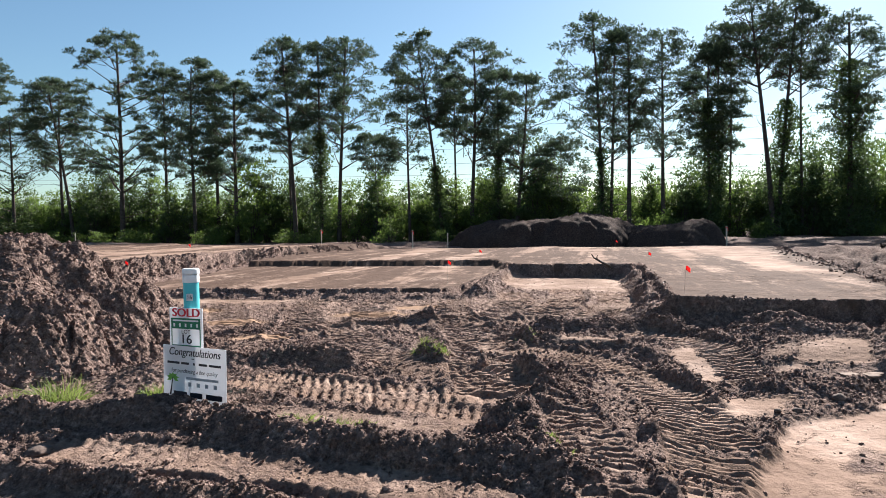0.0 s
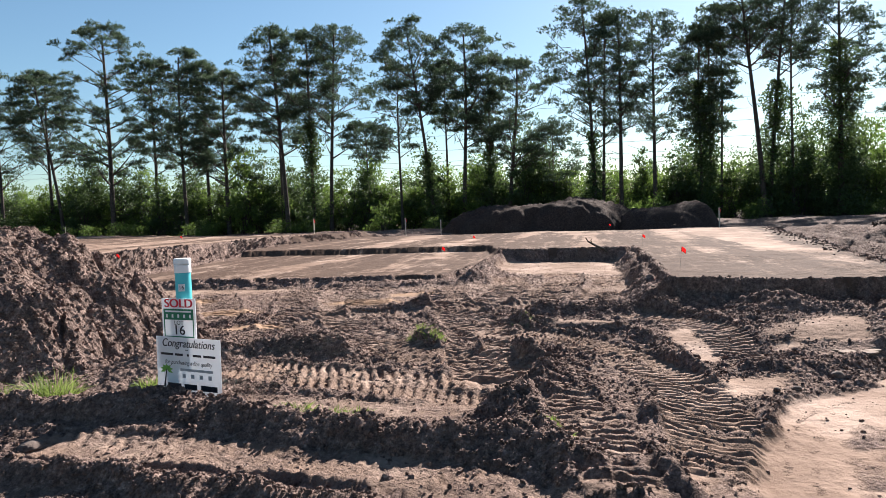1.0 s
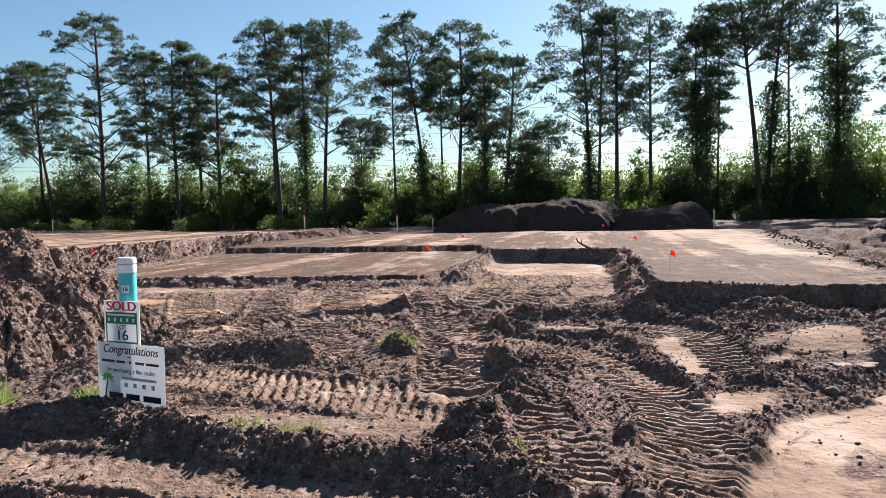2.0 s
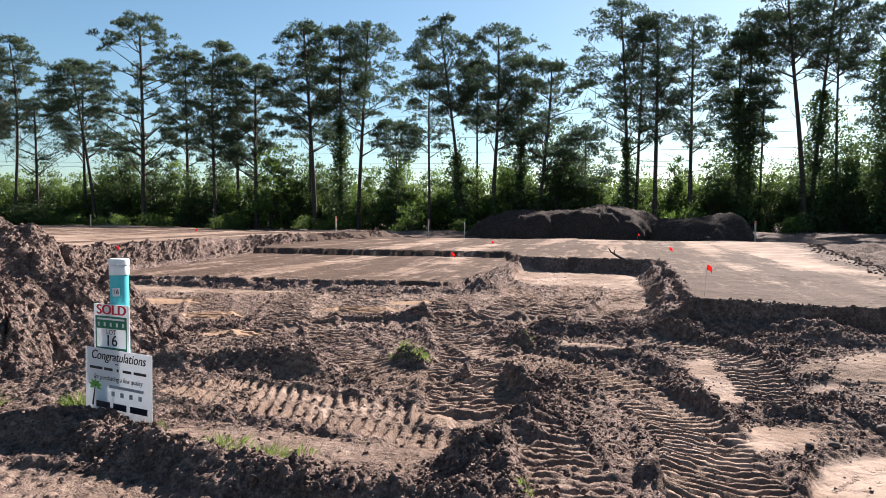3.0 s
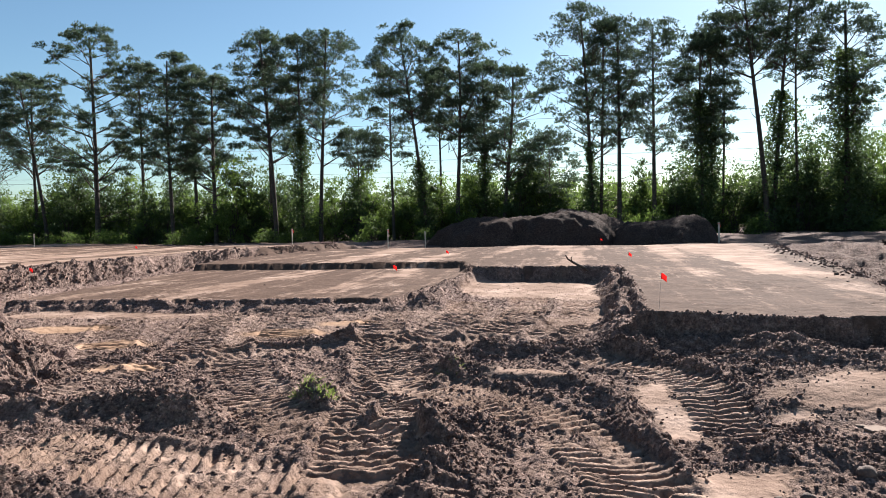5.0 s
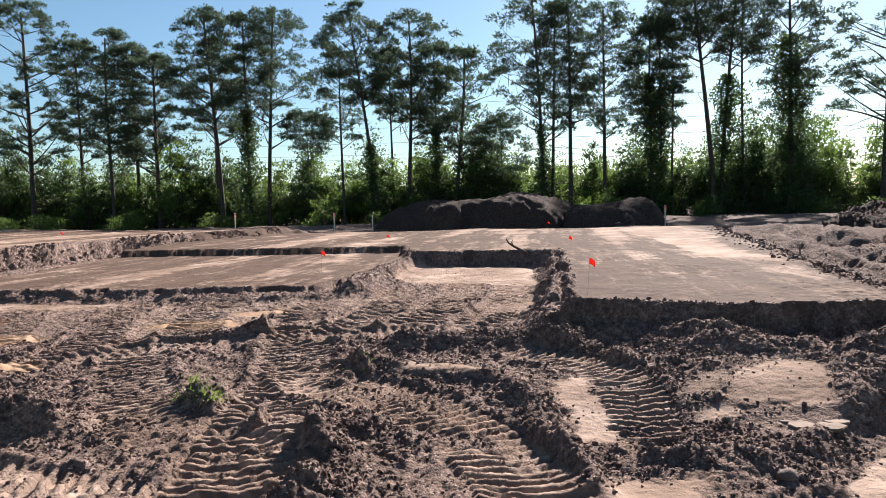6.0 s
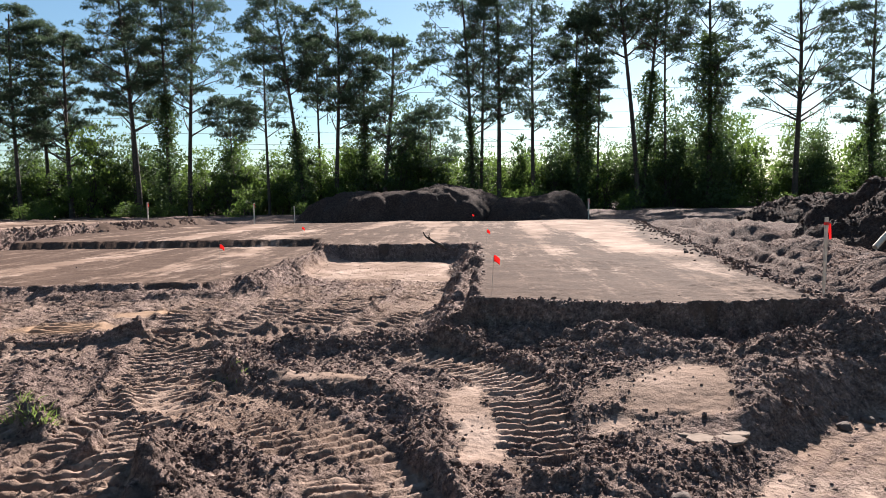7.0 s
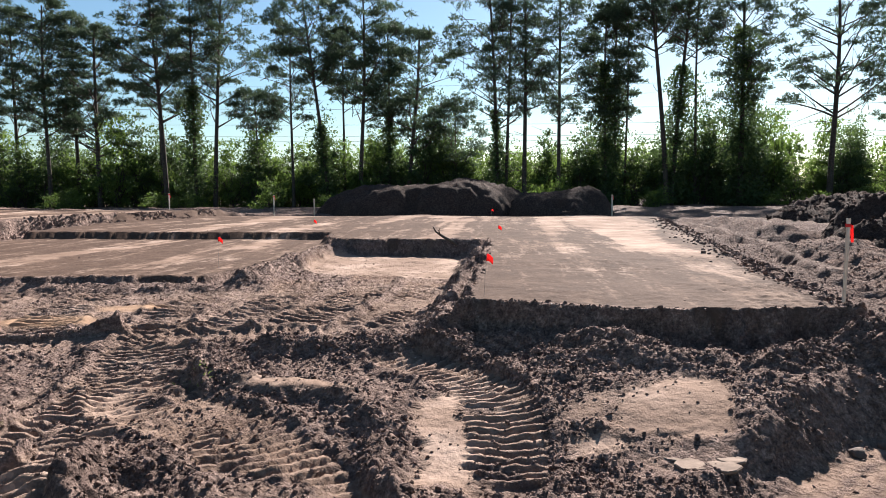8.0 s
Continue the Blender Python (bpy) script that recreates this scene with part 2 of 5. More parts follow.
EARTH = earth("earth")
SOIL = earth("topsoil", False)
# the same topsoil with the heaps' shade put into its colour
SHADED_SOIL = earth("topsoil toned down for shade", False, 0.34)
BARK = speckled("pine bark", (0.034, 0.028, 0.024), (0.085, 0.066, 0.054), 6, 0.95, 0.8, 0.03)
NEEDLES = leaf("pine needles", (0.036, 0.058, 0.035), (0.070, 0.102, 0.055), 0.34)
LEAVES = leaf("undergrowth leaves", (0.022, 0.042, 0.015), (0.135, 0.20, 0.042), 0.50)
VINE = leaf("creeper leaves", (0.027, 0.048, 0.021), (0.082, 0.122, 0.038), 0.42)
GRASS = leaf("grass blades", (0.07, 0.11, 0.025), (0.20, 0.25, 0.065), 0.45)
WHITE_PVC = speckled("white plastic", (0.72, 0.74, 0.74), (0.80, 0.81, 0.80), 12, 0.4, 0.05, 0.002)
AQUA_PVC = speckled("aqua plastic pipe", (0.06, 0.42, 0.47), (0.09, 0.50, 0.54), 7, 0.4, 0.05, 0.002)
BOARD = leaf("white fluted plastic board", (0.78, 0.78, 0.80), (0.80, 0.80, 0.81), 0.20)
INK_RED = speckled("red ink", (0.50, 0.015, 0.035), (0.58, 0.03, 0.05), 30, 0.5, 0.0)
INK_GREEN = speckled("green ink", (0.01, 0.13, 0.07), (0.02, 0.17, 0.09), 30, 0.5, 0.0)
INK_LEAF = speckled("leaf green ink", (0.12, 0.33, 0.05), (0.20, 0.44, 0.08), 30, 0.5, 0.0)
INK_DARK = speckled("black ink", (0.012, 0.013, 0.02), (0.03, 0.03, 0.04), 30, 0.5, 0.0)
INK_GREY = speckled("grey ink", (0.26, 0.27, 0.29), (0.36, 0.37, 0.39), 30, 0.5, 0.0)
FLAG = leaf("red flag film", (0.72, 0.06, 0.055), (0.80, 0.10, 0.09), 0.5)
WIRE = speckled("steel wire", (0.25, 0.24, 0.22), (0.4, 0.38, 0.35), 40, 0.5, 0.1, 0.001, 0.6)
LATH = speckled("weathered lath wood", (0.48, 0.40, 0.31), (0.66, 0.57, 0.46), 14, 0.8, 0.3, 0.003)
ROOT = speckled("dead root", (0.05, 0.035, 0.028), (0.11, 0.08, 0.06), 14, 0.9, 0.5, 0.01)
STUCCO = speckled("cream stucco", (0.58, 0.52, 0.44), (0.66, 0.60, 0.51), 3, 0.9, 0.4, 0.008)
FELT = speckled("pale roof underlay", (0.48, 0.50, 0.53), (0.58, 0.60, 0.63), 1.2, 0.8, 0.1, 0.01)
FASCIA = speckled("raw fascia board", (0.50, 0.34, 0.20), (0.62, 0.44, 0.27), 3, 0.8, 0.2, 0.005)
STONE = speckled("grey stone", (0.065, 0.047, 0.039), (0.14, 0.10, 0.082), 16, 0.95, 0.8, 0.012)
DULL_PVC = speckled("dusty plastic", (0.34, 0.29, 0.25), (0.58, 0.54, 0.50), 9, 0.7, 0.2, 0.004)
CABLE = speckled("power cable", (0.10, 0.11, 0.12), (0.16, 0.17, 0.18), 2, 0.6, 0.0)
GLASS = Mat("window glass", 0.05).m
GLASS.node_tree.nodes["Principled BSDF"].inputs["Base Color"].default_value = (0.02, 0.025, 0.03, 1)
GLASS.node_tree.nodes["Principled BSDF"].inputs["Specular IOR Level"].default_value = 0.6

# ---- the ground: one sheet ----
# spoil ridges: line, height, half width
RIDGES = [
    ([(-3.6, 3.95), (-1.8, 4.0), (-0.77, 3.82), (0.32, 3.5), (1.05, 3.5), (1.5, 3.2), (1.75, 2.6)], 0.145, 0.20),
    ([(0.9, 4.6), (1.15, 4.1), (1.25, 3.5)], 0.15, 0.20),
    ([(-3.0, 2.98), (-1.7, 2.95), (-0.55, 2.78), (0.1, 2.62), (1.2, 2.2)], 0.12, 0.11),
    ([(0.68, 6.4), (0.95, 6.0), (1.15, 5.4), (1.33, 4.95)], 0.21, 0.25),
    ([(1.1, 9.15), (2.0, 9.1), (2.9, 8.95), (3.6, 8.7)], 0.15, 0.28),
    ([(1.9, 9.2), (2.6, 9.12), (3.6, 8.95), (4.4, 8.65)], 0.18, 0.28),
    ([(3.3, 8.4), (4.2, 8.5), (4.9, 8.35)], 0.12, 0.28),
    ([(0.6, 8.15), (1.3, 7.95), (2.0, 7.7), (2.42, 7.2)], 0.10, 0.14),
    ([(2.45, 6.9), (2.62, 6.3), (2.75, 5.7)], 0.10, 0.13),
    ([(5.1, 8.2), (5.15, 7.55), (4.6, 6.95), (4.1, 6.4), (3.3, 6.3)], 0.07, 0.25),
    ([(2.72, 3.2), (2.85, 4.3), (3.1, 5.0)], 0.06, 0.12),
    ([(5.25, 8.12), (5.7, 8.36), (6.3, 8.56), (7.2, 8.78), (9, 9.2)], 0.17, 0.25),
    ([(6.3, 8.6), (7.2, 8.8), (12, 9.8)], 0.27, 0.34),
    ([(-2.6, 6.3), (-1.5, 6.5), (-1.0, 6.3)], 0.16, 0.2),
    ([(-5.0, 9.0), (-3.0, 8.7), (-1.6, 9.6), (-0.5, 9.9)], 0.08, 0.22),
    ([(-8.0, 12.3), (-4.5, 12.35), (-1.2, 12.3), (-0.25, 12.9)], 0.10, 0.25),
    ([(-0.35, 12.7), (-0.2, 14), (-0.15, 17.4)], 0.26, 0.40),
    ([(2.75, 9.6), (2.8, 12), (2.95, 15), (3.0, 17.4)], 0.34, 0.30),
    ([(6.9, 10.3), (7.2, 12.8), (8.0, 17.8), (9.7, 28)], 0.24, 0.5),
    ([(9.6, 12), (10.5, 17), (11.5, 24), (12, 31)], 0.22, 0.6),
    ([(-9.9, 13), (-9.7, 22), (-8.2, 31)], 0.12, 0.25),
]
# single heaps: x, y, height, half width
HEAPS = [(-0.15, 6.95, 0.16, 0.2), (0.80, 7.95, 0.13, 0.17), (-0.65, 9.6, 0.15, 0.3), (1.35, 6.3, 0.10, 0.22), (-1.9, 4.25, 0.09, 0.26),
         (2.1, 4.3, 0.14, 0.15), (1.9, 3.2, 0.07, 0.16), (1.05, 4.35, 0.06, 0.22), (-2.7, 5.3, 0.2, 0.4), (3.4, 9.2, 0.1, 0.3)]
# crawler and tyre tracks: line, width, lug spacing, lug slant, sandiness, lug height
TRACKS = [
    ([(-2.0, 5.7), (-1.42, 5.43), (-0.12, 5.09), (0.92, 4.62)], 0.74, 0.118, 0.6, 0.58, 0.031),
    ([(-2.4, 9.6), (-1.75, 8.6), (-1.05, 7.45), (-0.35, 6.5), (0.4, 5.95), (0.95, 5.5)], 0.66, 0.105, 0.05, 0.48, 0.036),
    ([(-0.5, 10.4), (0.05, 8.6), (0.35, 7.6), (0.48, 6.55), (0.80, 5.2)], 0.74, 0.11, 0.1, 0.55, 0.036),
    ([(0.3, 8.2), (0.72, 7.5), (1.35, 7.1), (1.83, 6.62), (2.16, 6.2), (2.41, 5.7), (2.5, 5.2), (2.48, 4.5), (2.4, 3.3)], 0.72, 0.095, 0.1, 0.62, 0.030),
    ([(2.2, 9.0), (2.8, 8.45), (3.15, 7.85), (3.24, 7.2), (3.2, 6.55)], 0.52, 0.092, 0.15, 0.62, 0.032),
    ([(1.3, 5.2), (1.41, 4.7), (1.6, 3.8), (1.74, 2.9)], 0.50, 0.105, -0.1, 0.46, 0.030),
    ([(-2.6, 3.35), (-0.9, 3.3), (0.9, 2.92), (1.6, 2.4)], 0.46, 0.11, 0.3, 0.50, 0.009),
    ([(0.2, 13.4), (0.45, 11.6), (0.1, 9.7)], 0.70, 0.13, 0.15, 0.42, 0.030),
    ([(1.3, 14.2), (1.35, 11.8), (0.95, 10.2)], 0.70, 0.13, 0.15, 0.44, 0.030),
    ([(2.25, 13.6), (2.2, 11.6), (1.8, 10.3)], 0.66, 0.13, -0.15, 0.44, 0.028),
    ([(-0.75, 12.1), (-0.65, 10.9), (-0.45, 10.0)], 0.62, 0.12, 0.15, 0.40, 0.028),
    ([(-2.0, 12.0), (-2.1, 10.9), (-1.5, 9.3)], 0.66, 0.125, 0.1, 0.38, 0.028),
    ([(-3.5, 11.9), (-3.25, 10.6), (-2.75, 9.3), (-2.5, 8.2)], 0.60, 0.12, -0.1, 0.36, 0.026),
    ([(-5.3, 11.8), (-4.7, 10.6), (-3.7, 8.8)], 0.60, 0.13, 0.1, 0.34, 0.026),
    ([(-2.9, 6.9), (-2.5, 8.0), (-1.6, 9.1), (0.2, 9.6), (1.6, 9.9)], 0.55, 0.115, 0.0, 0.36, 0.012),
]
DRIVE = [(2.3, 1.5), (2.5, 3.3), (2.75, 4.25), (3.05, 4.95), (3.35, 5.35), (4.24, 5.92), (4.7, 6.62), (5.28, 7.25), (5.95, 7.7), (14, 8.9), (16, -9), (2.3, -9)]
PAD = [(2.85, 9.46), (3.7, 9.2), (4.85, 8.95), (5.5, 8.93), (6.32, 9.04), (6.7, 12.5), (7.95, 19), (9.4, 28), (10.2, 33), (-10.5, 37), (-9.2, 20.4), (-0.9, 20.0), (-0.3, 17.65), (3.15, 17.6), (3.02, 12.3)]
LOW_PAD = [(-8.2, 12.45), (-4.0, 12.3), (-1.0, 12.5), (-0.6, 14), (-0.3, 17.65), (-0.5, 20.6), (-9.2, 20.9)]
NEXT_LOT = [(-10.5, 11), (-10.6, 14), (-10.3, 22), (-8.2, 31), (-7.5, 40), (-60, 44), (-60, 11)]
SANDY = [
    ([(3.95, 7.3), (4.1, 7.72), (4.62, 8.08), (4.84, 7.75), (4.68, 7.15), (4.25, 7.15)], 1.0, 0.015),
    ([(3.55, 7.35), (3.65, 7.6), (4.0, 7.7), (4.0, 7.35)], 0.62, 0.015),
    ([(4.1, 6.68), (4.14, 7.05), (4.68, 7.08), (4.7, 6.74)], 0.30, 0.02),
    ([(2.85, 5.2), (2.98, 5.95), (3.5, 6.0), (3.3, 5.5)], 1.0, 0.015),
    ([(3.62, 6.84), (3.7, 7.1), (4.02, 7.2), (4.1, 6.98)], 0.85, 0.015),
    ([(-0.15, 14.4), (-0.1, 17.5), (2.65, 17.3), (2.6, 13.8)], 0.72, 0.015),
    ([(1.7, 10.8), (2.0, 11.5), (2.6, 12.4), (2.6, 11.0)], 0.6, 0.015),
    ([(-1.5, 4.2), (-1.2, 4.6), (0.85, 4.45), (0.6, 4.05), (-0.4, 4.1)], 0.55, 0.015),
    ([(-2.45, 6.95), (-2.3, 7.2), (-1.8, 7.15), (-1.85, 6.9)], 0.9, 0.015),
    ([(-7.6, 11.5), (-7.2, 12.2), (-3.5, 11.9), (-4.5, 11.4)], 0.7, 0.015),
    ([(2.70, 6.5), (2.64, 7.3), (2.76, 7.95), (2.98, 7.6), (3.0, 6.5)], 0.9, 0.015),
    ([(8.3, 13.9), (8.75, 13.8), (9.0, 15.6), (9.85, 19.7), (10.65, 26), (10.6, 29), (10.3, 29), (10.4, 26), (9.6, 19.7), (8.8, 15.7)], 0.5, 0.30),
    ([(1.2, 7.82), (1.4, 8.02), (2.1, 7.85), (2.2, 7.6), (1.7, 7.7)], 0.85, 0.12),
]
RUSTY = [(-4.1, 9.45, 0.75, 0.34), (-1.95, 10.35, 0.75, 0.30), (-1.2, 11.0, 0.5, 0.2), (-5.6, 10.6, 0.9, 0.3), (-2.9, 8.2, 0.5, 0.2)]


def terrain(x, y):
    """Height, sandiness and rust colour of the ground."""
    wob = fbm(x, y, 0.5, 3, 5) * 0.07
    wx, wy = x + wob, y + fbm(x, y, 0.45, 3, 9) * 0.07
    far = step(14, 40, np.hypot(x - 2, y - 4))
    rough = 1.0 - 0.75 * far
    low = -0.13 * step(1.6, 2.7, x) * step(7.8, 6.4, y) + 0.12 * step(6.5, 7.8, y) * step(3.1, 4.2, x) * step(10, 9, y)
    rise = 0.12 * step(8.8, 12.2, y) * step(3.2, 2.0, x)
    z = low + rise + 0.03 * fbm(x, y, 1.6, 3, 1)
    # the lane in front is lower
    z -= 0.10 * step(3.75, 3.25, wy + 0.22 * (x + 1) * step(-1, 2, x))
    sand = 0.22 + 0.16 * fbm(x, y, 1.1, 3, 3) + 0.15 * step(8.2, 10.5, y)
    road = step(2.75, 2.3, wy + 0.25 * (x - 1) * step(0, 1.5, x))
    sand = np.maximum(sand, road * 0.62)
    smooth = road * 0.8
    piled = np.zeros(x.shape)
    for line, h, w in RIDGES:
        d, _, run = along(wx, wy, smooth_line(line, 4))
        bump = np.exp(-(d / w) ** 2)
        piled = np.maximum(piled, h * bump * (1 + 0.20 * fbm(x, y, 0.35, 3, 31)))
        sand -= 0.35 * bump
    for hx, hy, h, w in HEAPS:
        bump = np.exp(-(np.hypot(wx - hx, wy - hy) / w) ** 2)
        z += h * bump
        sand -= 0.3 * bump
    z += piled
    # flat pads with cut banks
    jag = 0.09 * fbm(x, y, 0.35, 3, 81, 0.6)
    k = step(-0.06, 0.06, inside(wx, wy, LOW_PAD) + jag)
    flat = k
    z = z * (1 - k) + (0.31 + 0.012 * fbm(x, y, 1.2, 3, 8)) * k
    k = step(-0.07, 0.05, inside(wx, wy, PAD) + jag)
    flat = np.maximum(flat, k)
    z = z * (1 - k) + (0.48 + 0.012 * fbm(x, y, 1.2, 3, 7)) * k
    k = step(-0.22, 0.12, inside(x + 1.5 * wob, y + 1.5 * wob, NEXT_LOT))
    flat = np.maximum(flat, k)
    z = z * (1 - k) + (0.74 + 0.02 * fbm(x, y, 2.0, 3, 6)) * k
    streak = vnoise(x * 1.15 - y * 0.07, y * 0.06 + x * 0.01, 44) + 0.45 * vnoise(x * 3.1 - y * 0.18, y * 0.16, 45) + 0.35 * fbm(x * 0.5, y * 1.2, 0.8, 4, 46, 0.65)
    stripes = 0.19 - 0.09 * step(15, 13, y) * step(2, 3, x) + 0.10 * fbm(x, y, 0.5, 3, 47) + (0.24 + 0.40 * step(13, 17, y)) * step(-0.15, 0.55, streak)
    stripes += 0.50 * step(3.9, 4.2, x - 0.1 * (y - 15) + 0.1 * fbm(x, y, 0.6, 3, 48)) * step(14.4, 14.8, y + 0.25 * fbm(x, y, 0.6, 3, 49)) * step(6.4, 5.9, x - 0.24 * (y - 15)) * step(-0.9, 0.1, streak)
    sand = np.where(flat > 0.02, sand * (1 - flat) + np.clip(stripes, 0.12, 1.0) * flat, sand)
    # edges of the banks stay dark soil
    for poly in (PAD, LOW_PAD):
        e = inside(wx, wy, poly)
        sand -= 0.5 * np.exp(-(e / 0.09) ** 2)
    k2 = np.exp(-(inside(x, y, NEXT_LOT) / 0.5) ** 2)
    z += k2 * (0.05 * fbm(x, y, 0.4, 4, 15, 0.6) + 0.05 * lumps(x, y, 0.42, 16))
    sand -= 0.6 * k2
    # far ground, rough and dark, falls towards the woods
    back = step(29, 37, y + 0.1 * x) * step(-30, -12, x) + step(33, 46, y + 0.3 * x) * step(-12, -30, x)
    side = step(7.6, 9.0, x - 0.14 * (y - 14)) * step(9, 11, y)
    z = z * (1 - back) + (0.25 + 0.12 * fbm(x, y, 2.5, 4, 12)) * back
    z += side * (0.12 + 0.22 * fbm(x, y, 1.6, 5, 13, 0.6) + 0.05 * blocks(x, y, 0.55, 14) + 0.06 * blocks(x, y, 0.25, 17)) * (1 - back)
    sand = sand * (1 - 0.95 * np.maximum(back, side))
    z -= 0.25 * step(45, 65, y)
    # the hollow between the two pads has a hard floor
    hollow = step(-0.1, 0.25, inside(wx, wy, [(-0.1, 12.9), (-0.1, 17.5), (3.0, 17.5), (2.85, 12.4)])) * (1 - flat)
    z = z * (1 - 0.8 * hollow) + 0.12 * 0.8 * hollow
    # tracks
    lugs = np.zeros(x.shape)
    for line, w, pitch, slant, pale, tall in TRACKS:
        d, side_d, run = along(x + 0.06 * wob, y + 0.06 * wob, smooth_line(line, 5))
        m = step(w / 2 + 0.025, w / 2 - 0.035, d) * (1 - flat)
        m *= step(0, 0.25, run) * (1 - 0.8 * step(0.55, 0.85, fbm(x, y, 0.42, 3, 64, 0.6))) * (0.65 + 0.35 * step(-0.7, -0.1, fbm(x, y, 0.6, 2, 61)))
        wave = np.sin(2 * np.pi * (run + slant * (side_d if slant > 0.4 else np.abs(side_d))) / pitch + 0.07 * fbm(x, y, 0.3, 2, 52))
        wave = np.clip(wave * 3.6 - 0.3, -1, 1) * (step(0.02, 0.06, np.abs(side_d)) if slant > 0.4 else 1.0) * np.clip(0.9 + 0.6 * vnoise(x / 0.2, y / 0.2, 53) + 0.45 * vnoise(x / 0.07, y / 0.07, 54), 0.1, 1.4)
        press = 0.8 - 0.2 * step(8.8, 10.0, y)
        z = z * (1 - press * m) + (low + rise + 0.01) * press * m + (0.66 + 0.3 * step(8.6, 10, y)) * tall * wave * m
        z += 0.032 * (1 + 0.5 * fbm(x, y, 0.15, 2, 63)) * np.exp(-((d - w / 2 - 0.07) / 0.07) ** 2) * step(0, 0.2, run) * (1 - flat)
        sand = sand * (1 - 0.8 * m) + (pale + 0.14) * 0.8 * m
        lugs = np.maximum(lugs, m)
    smooth = np.maximum(smooth, lugs * (0.80 - 0.35 * step(0.2, 0.7, fbm(x, y, 0.4, 3, 65))))
    for poly, pale, level in SANDY:
        k = step(-0.12, 0.10, inside(wx + 0.6 * wob, wy, poly))
        sand = sand * (1 - k) + pale * k
        z = z * (1 - 0.85 * k) + (low + rise + level) * 0.85 * k
        smooth = np.maximum(smooth, k * 0.85)
    k = step(-0.05, 0.10, inside(wx, wy, DRIVE))
    within = inside(x, y, DRIVE)
    bands = np.exp(-((within - 0.20) / 0.035) ** 2) + 0.8 * np.exp(-((within - 0.36) / 0.05) ** 2) + 0.6 * np.exp(-((within - 0.62) / 0.06) ** 2)
    dry = 0.98 - 0.95 * step(0.45, 0.9, within + 0.15 * fbm(x, y, 0.8, 3, 73)) * (0.55 + 0.9 * fbm(x * 0.5, y * 1.6, 0.8, 4, 71, 0.6)) - 0.30 * bands - 0.35 * step(4.1, 4.9, x)
    sand = sand * (1 - k) + dry * k
    slope = step(-0.05 - 0.26 * step(3.3, 4.5, x), 0.10, inside(wx, wy, DRIVE))
    z = z * (1 - slope) + (-0.20 + 0.012 * fbm(x, y, 0.8, 4, 72)) * slope
    smooth = np.maximum(smooth, k * 0.9)
    rust = np.zeros(x.shape)
    for rx, ry, a, b in RUSTY:
        k = step(1.2, 0.6, np.hypot((wx - rx) / a, (wy - ry) / b))
        rust = np.maximum(rust, k)
        sand = np.maximum(sand, 0.95 * k)
    # crumbs of turned soil
    rim = np.exp(-(np.maximum(np.abs(inside(wx, wy, PAD)), 0) / 0.14) ** 2) + np.exp(-(np.abs(inside(wx, wy, LOW_PAD)) / 0.14) ** 2)
    crumb = np.maximum((1 - smooth) * (1 - 0.96 * flat), np.clip(0.7 * rim + 0.8 * k2, 0, 0.8)) * rough * (1 - 0.85 * rust)
    cloddy = step(-0.4, 0.6, fbm(x, y, 0.8, 2, 27)) * (1 - 0.2 * step(8.6, 10, y))
    big = 0.006 + 0.014 * cloddy + 0.19 * np.clip(piled, 0, 0.20)
    small = 0.011 + 0.014 * cloddy + 0.06 * np.clip(piled, 0, 0.25)
    z += crumb * (0.026 * np.abs(fbm(x, y, 0.30, 3, 21)) + big * blocks(x, y, 0.19, 25) + small * blocks(x, y, 0.085, 26) + 0.016 * lumps(x, y, 0.05, 29) - 0.022)
    z += 0.008 * fbm(x, y, 0.12, 3, 23, 0.7) * (1 - far) * (1 - 0.6 * smooth) * (1 - 0.75 * flat)
    z += (0.012 * np.clip(fbm(x, y, 0.5, 4, 24, 0.65) - 0.35, 0, 1) + 0.022 * step(0.0, 0.7, fbm(x, y * 1.8, 1.2, 3, 33)) * lumps(x, y, 0.10, 34) * step(19, 12, y)) * flat
    return z, np.clip(sand, 0, 1), rust, np.clip(crumb * (0.6 + 3.0 * piled), 0, 1)


def ladder(start, first, growth, stop):
    """Steps from start to stop, each wider than the last."""
    v, s, out = start, first, []
    while abs(stop - v) > s:
        v += s if stop > start else -s
        out.append(v)
        s *= growth
    return out + [stop]


GY = ladder(3.0, 0.02, 1.15, -1500)[::-1] + list(np.arange(3.0, 9.6, 0.0136)) + ladder(9.6, 0.018, 1.008, 21) + ladder(21, 0.11, 1.03, 72) + ladder(72, 1.6, 1.14, 1500)
GY = np.unique(np.round(GY, 4))
widen = np.maximum(1.0, (GY + 4) / 8)[:, None]
middle = 0.7 - 0.25 * np.maximum(GY - 4, 0)[:, None]
core = middle + widen * np.linspace(-4.5, 4.5, 640)[None, :]
rim_steps = (1.19 ** np.arange(1, 51) - 1)[None, :] / (1.19 ** 50 - 1)
xx = np.concatenate([(core[:, :1] - (1600 + core[:, :1]) * rim_steps)[:, ::-1], core, core[:, -1:] + (1600 - core[:, -1:]) * rim_steps], 1)
yy = np.repeat(GY[:, None], xx.shape[1], 1)
gz, gsand, grust, gcrumb = terrain(xx, yy)
ground_me = mesh("ground", np.stack([xx.ravel(), yy.ravel(), gz.ravel()], 1), grid_faces(xx.shape[1], xx.shape[0]), True, EARTH)
gpacked = 0.85 * step(0.02, 0.15, np.maximum(np.maximum(inside(xx, yy, PAD), inside(xx, yy, LOW_PAD)), inside(xx, yy, NEXT_LOT) - 0.3))
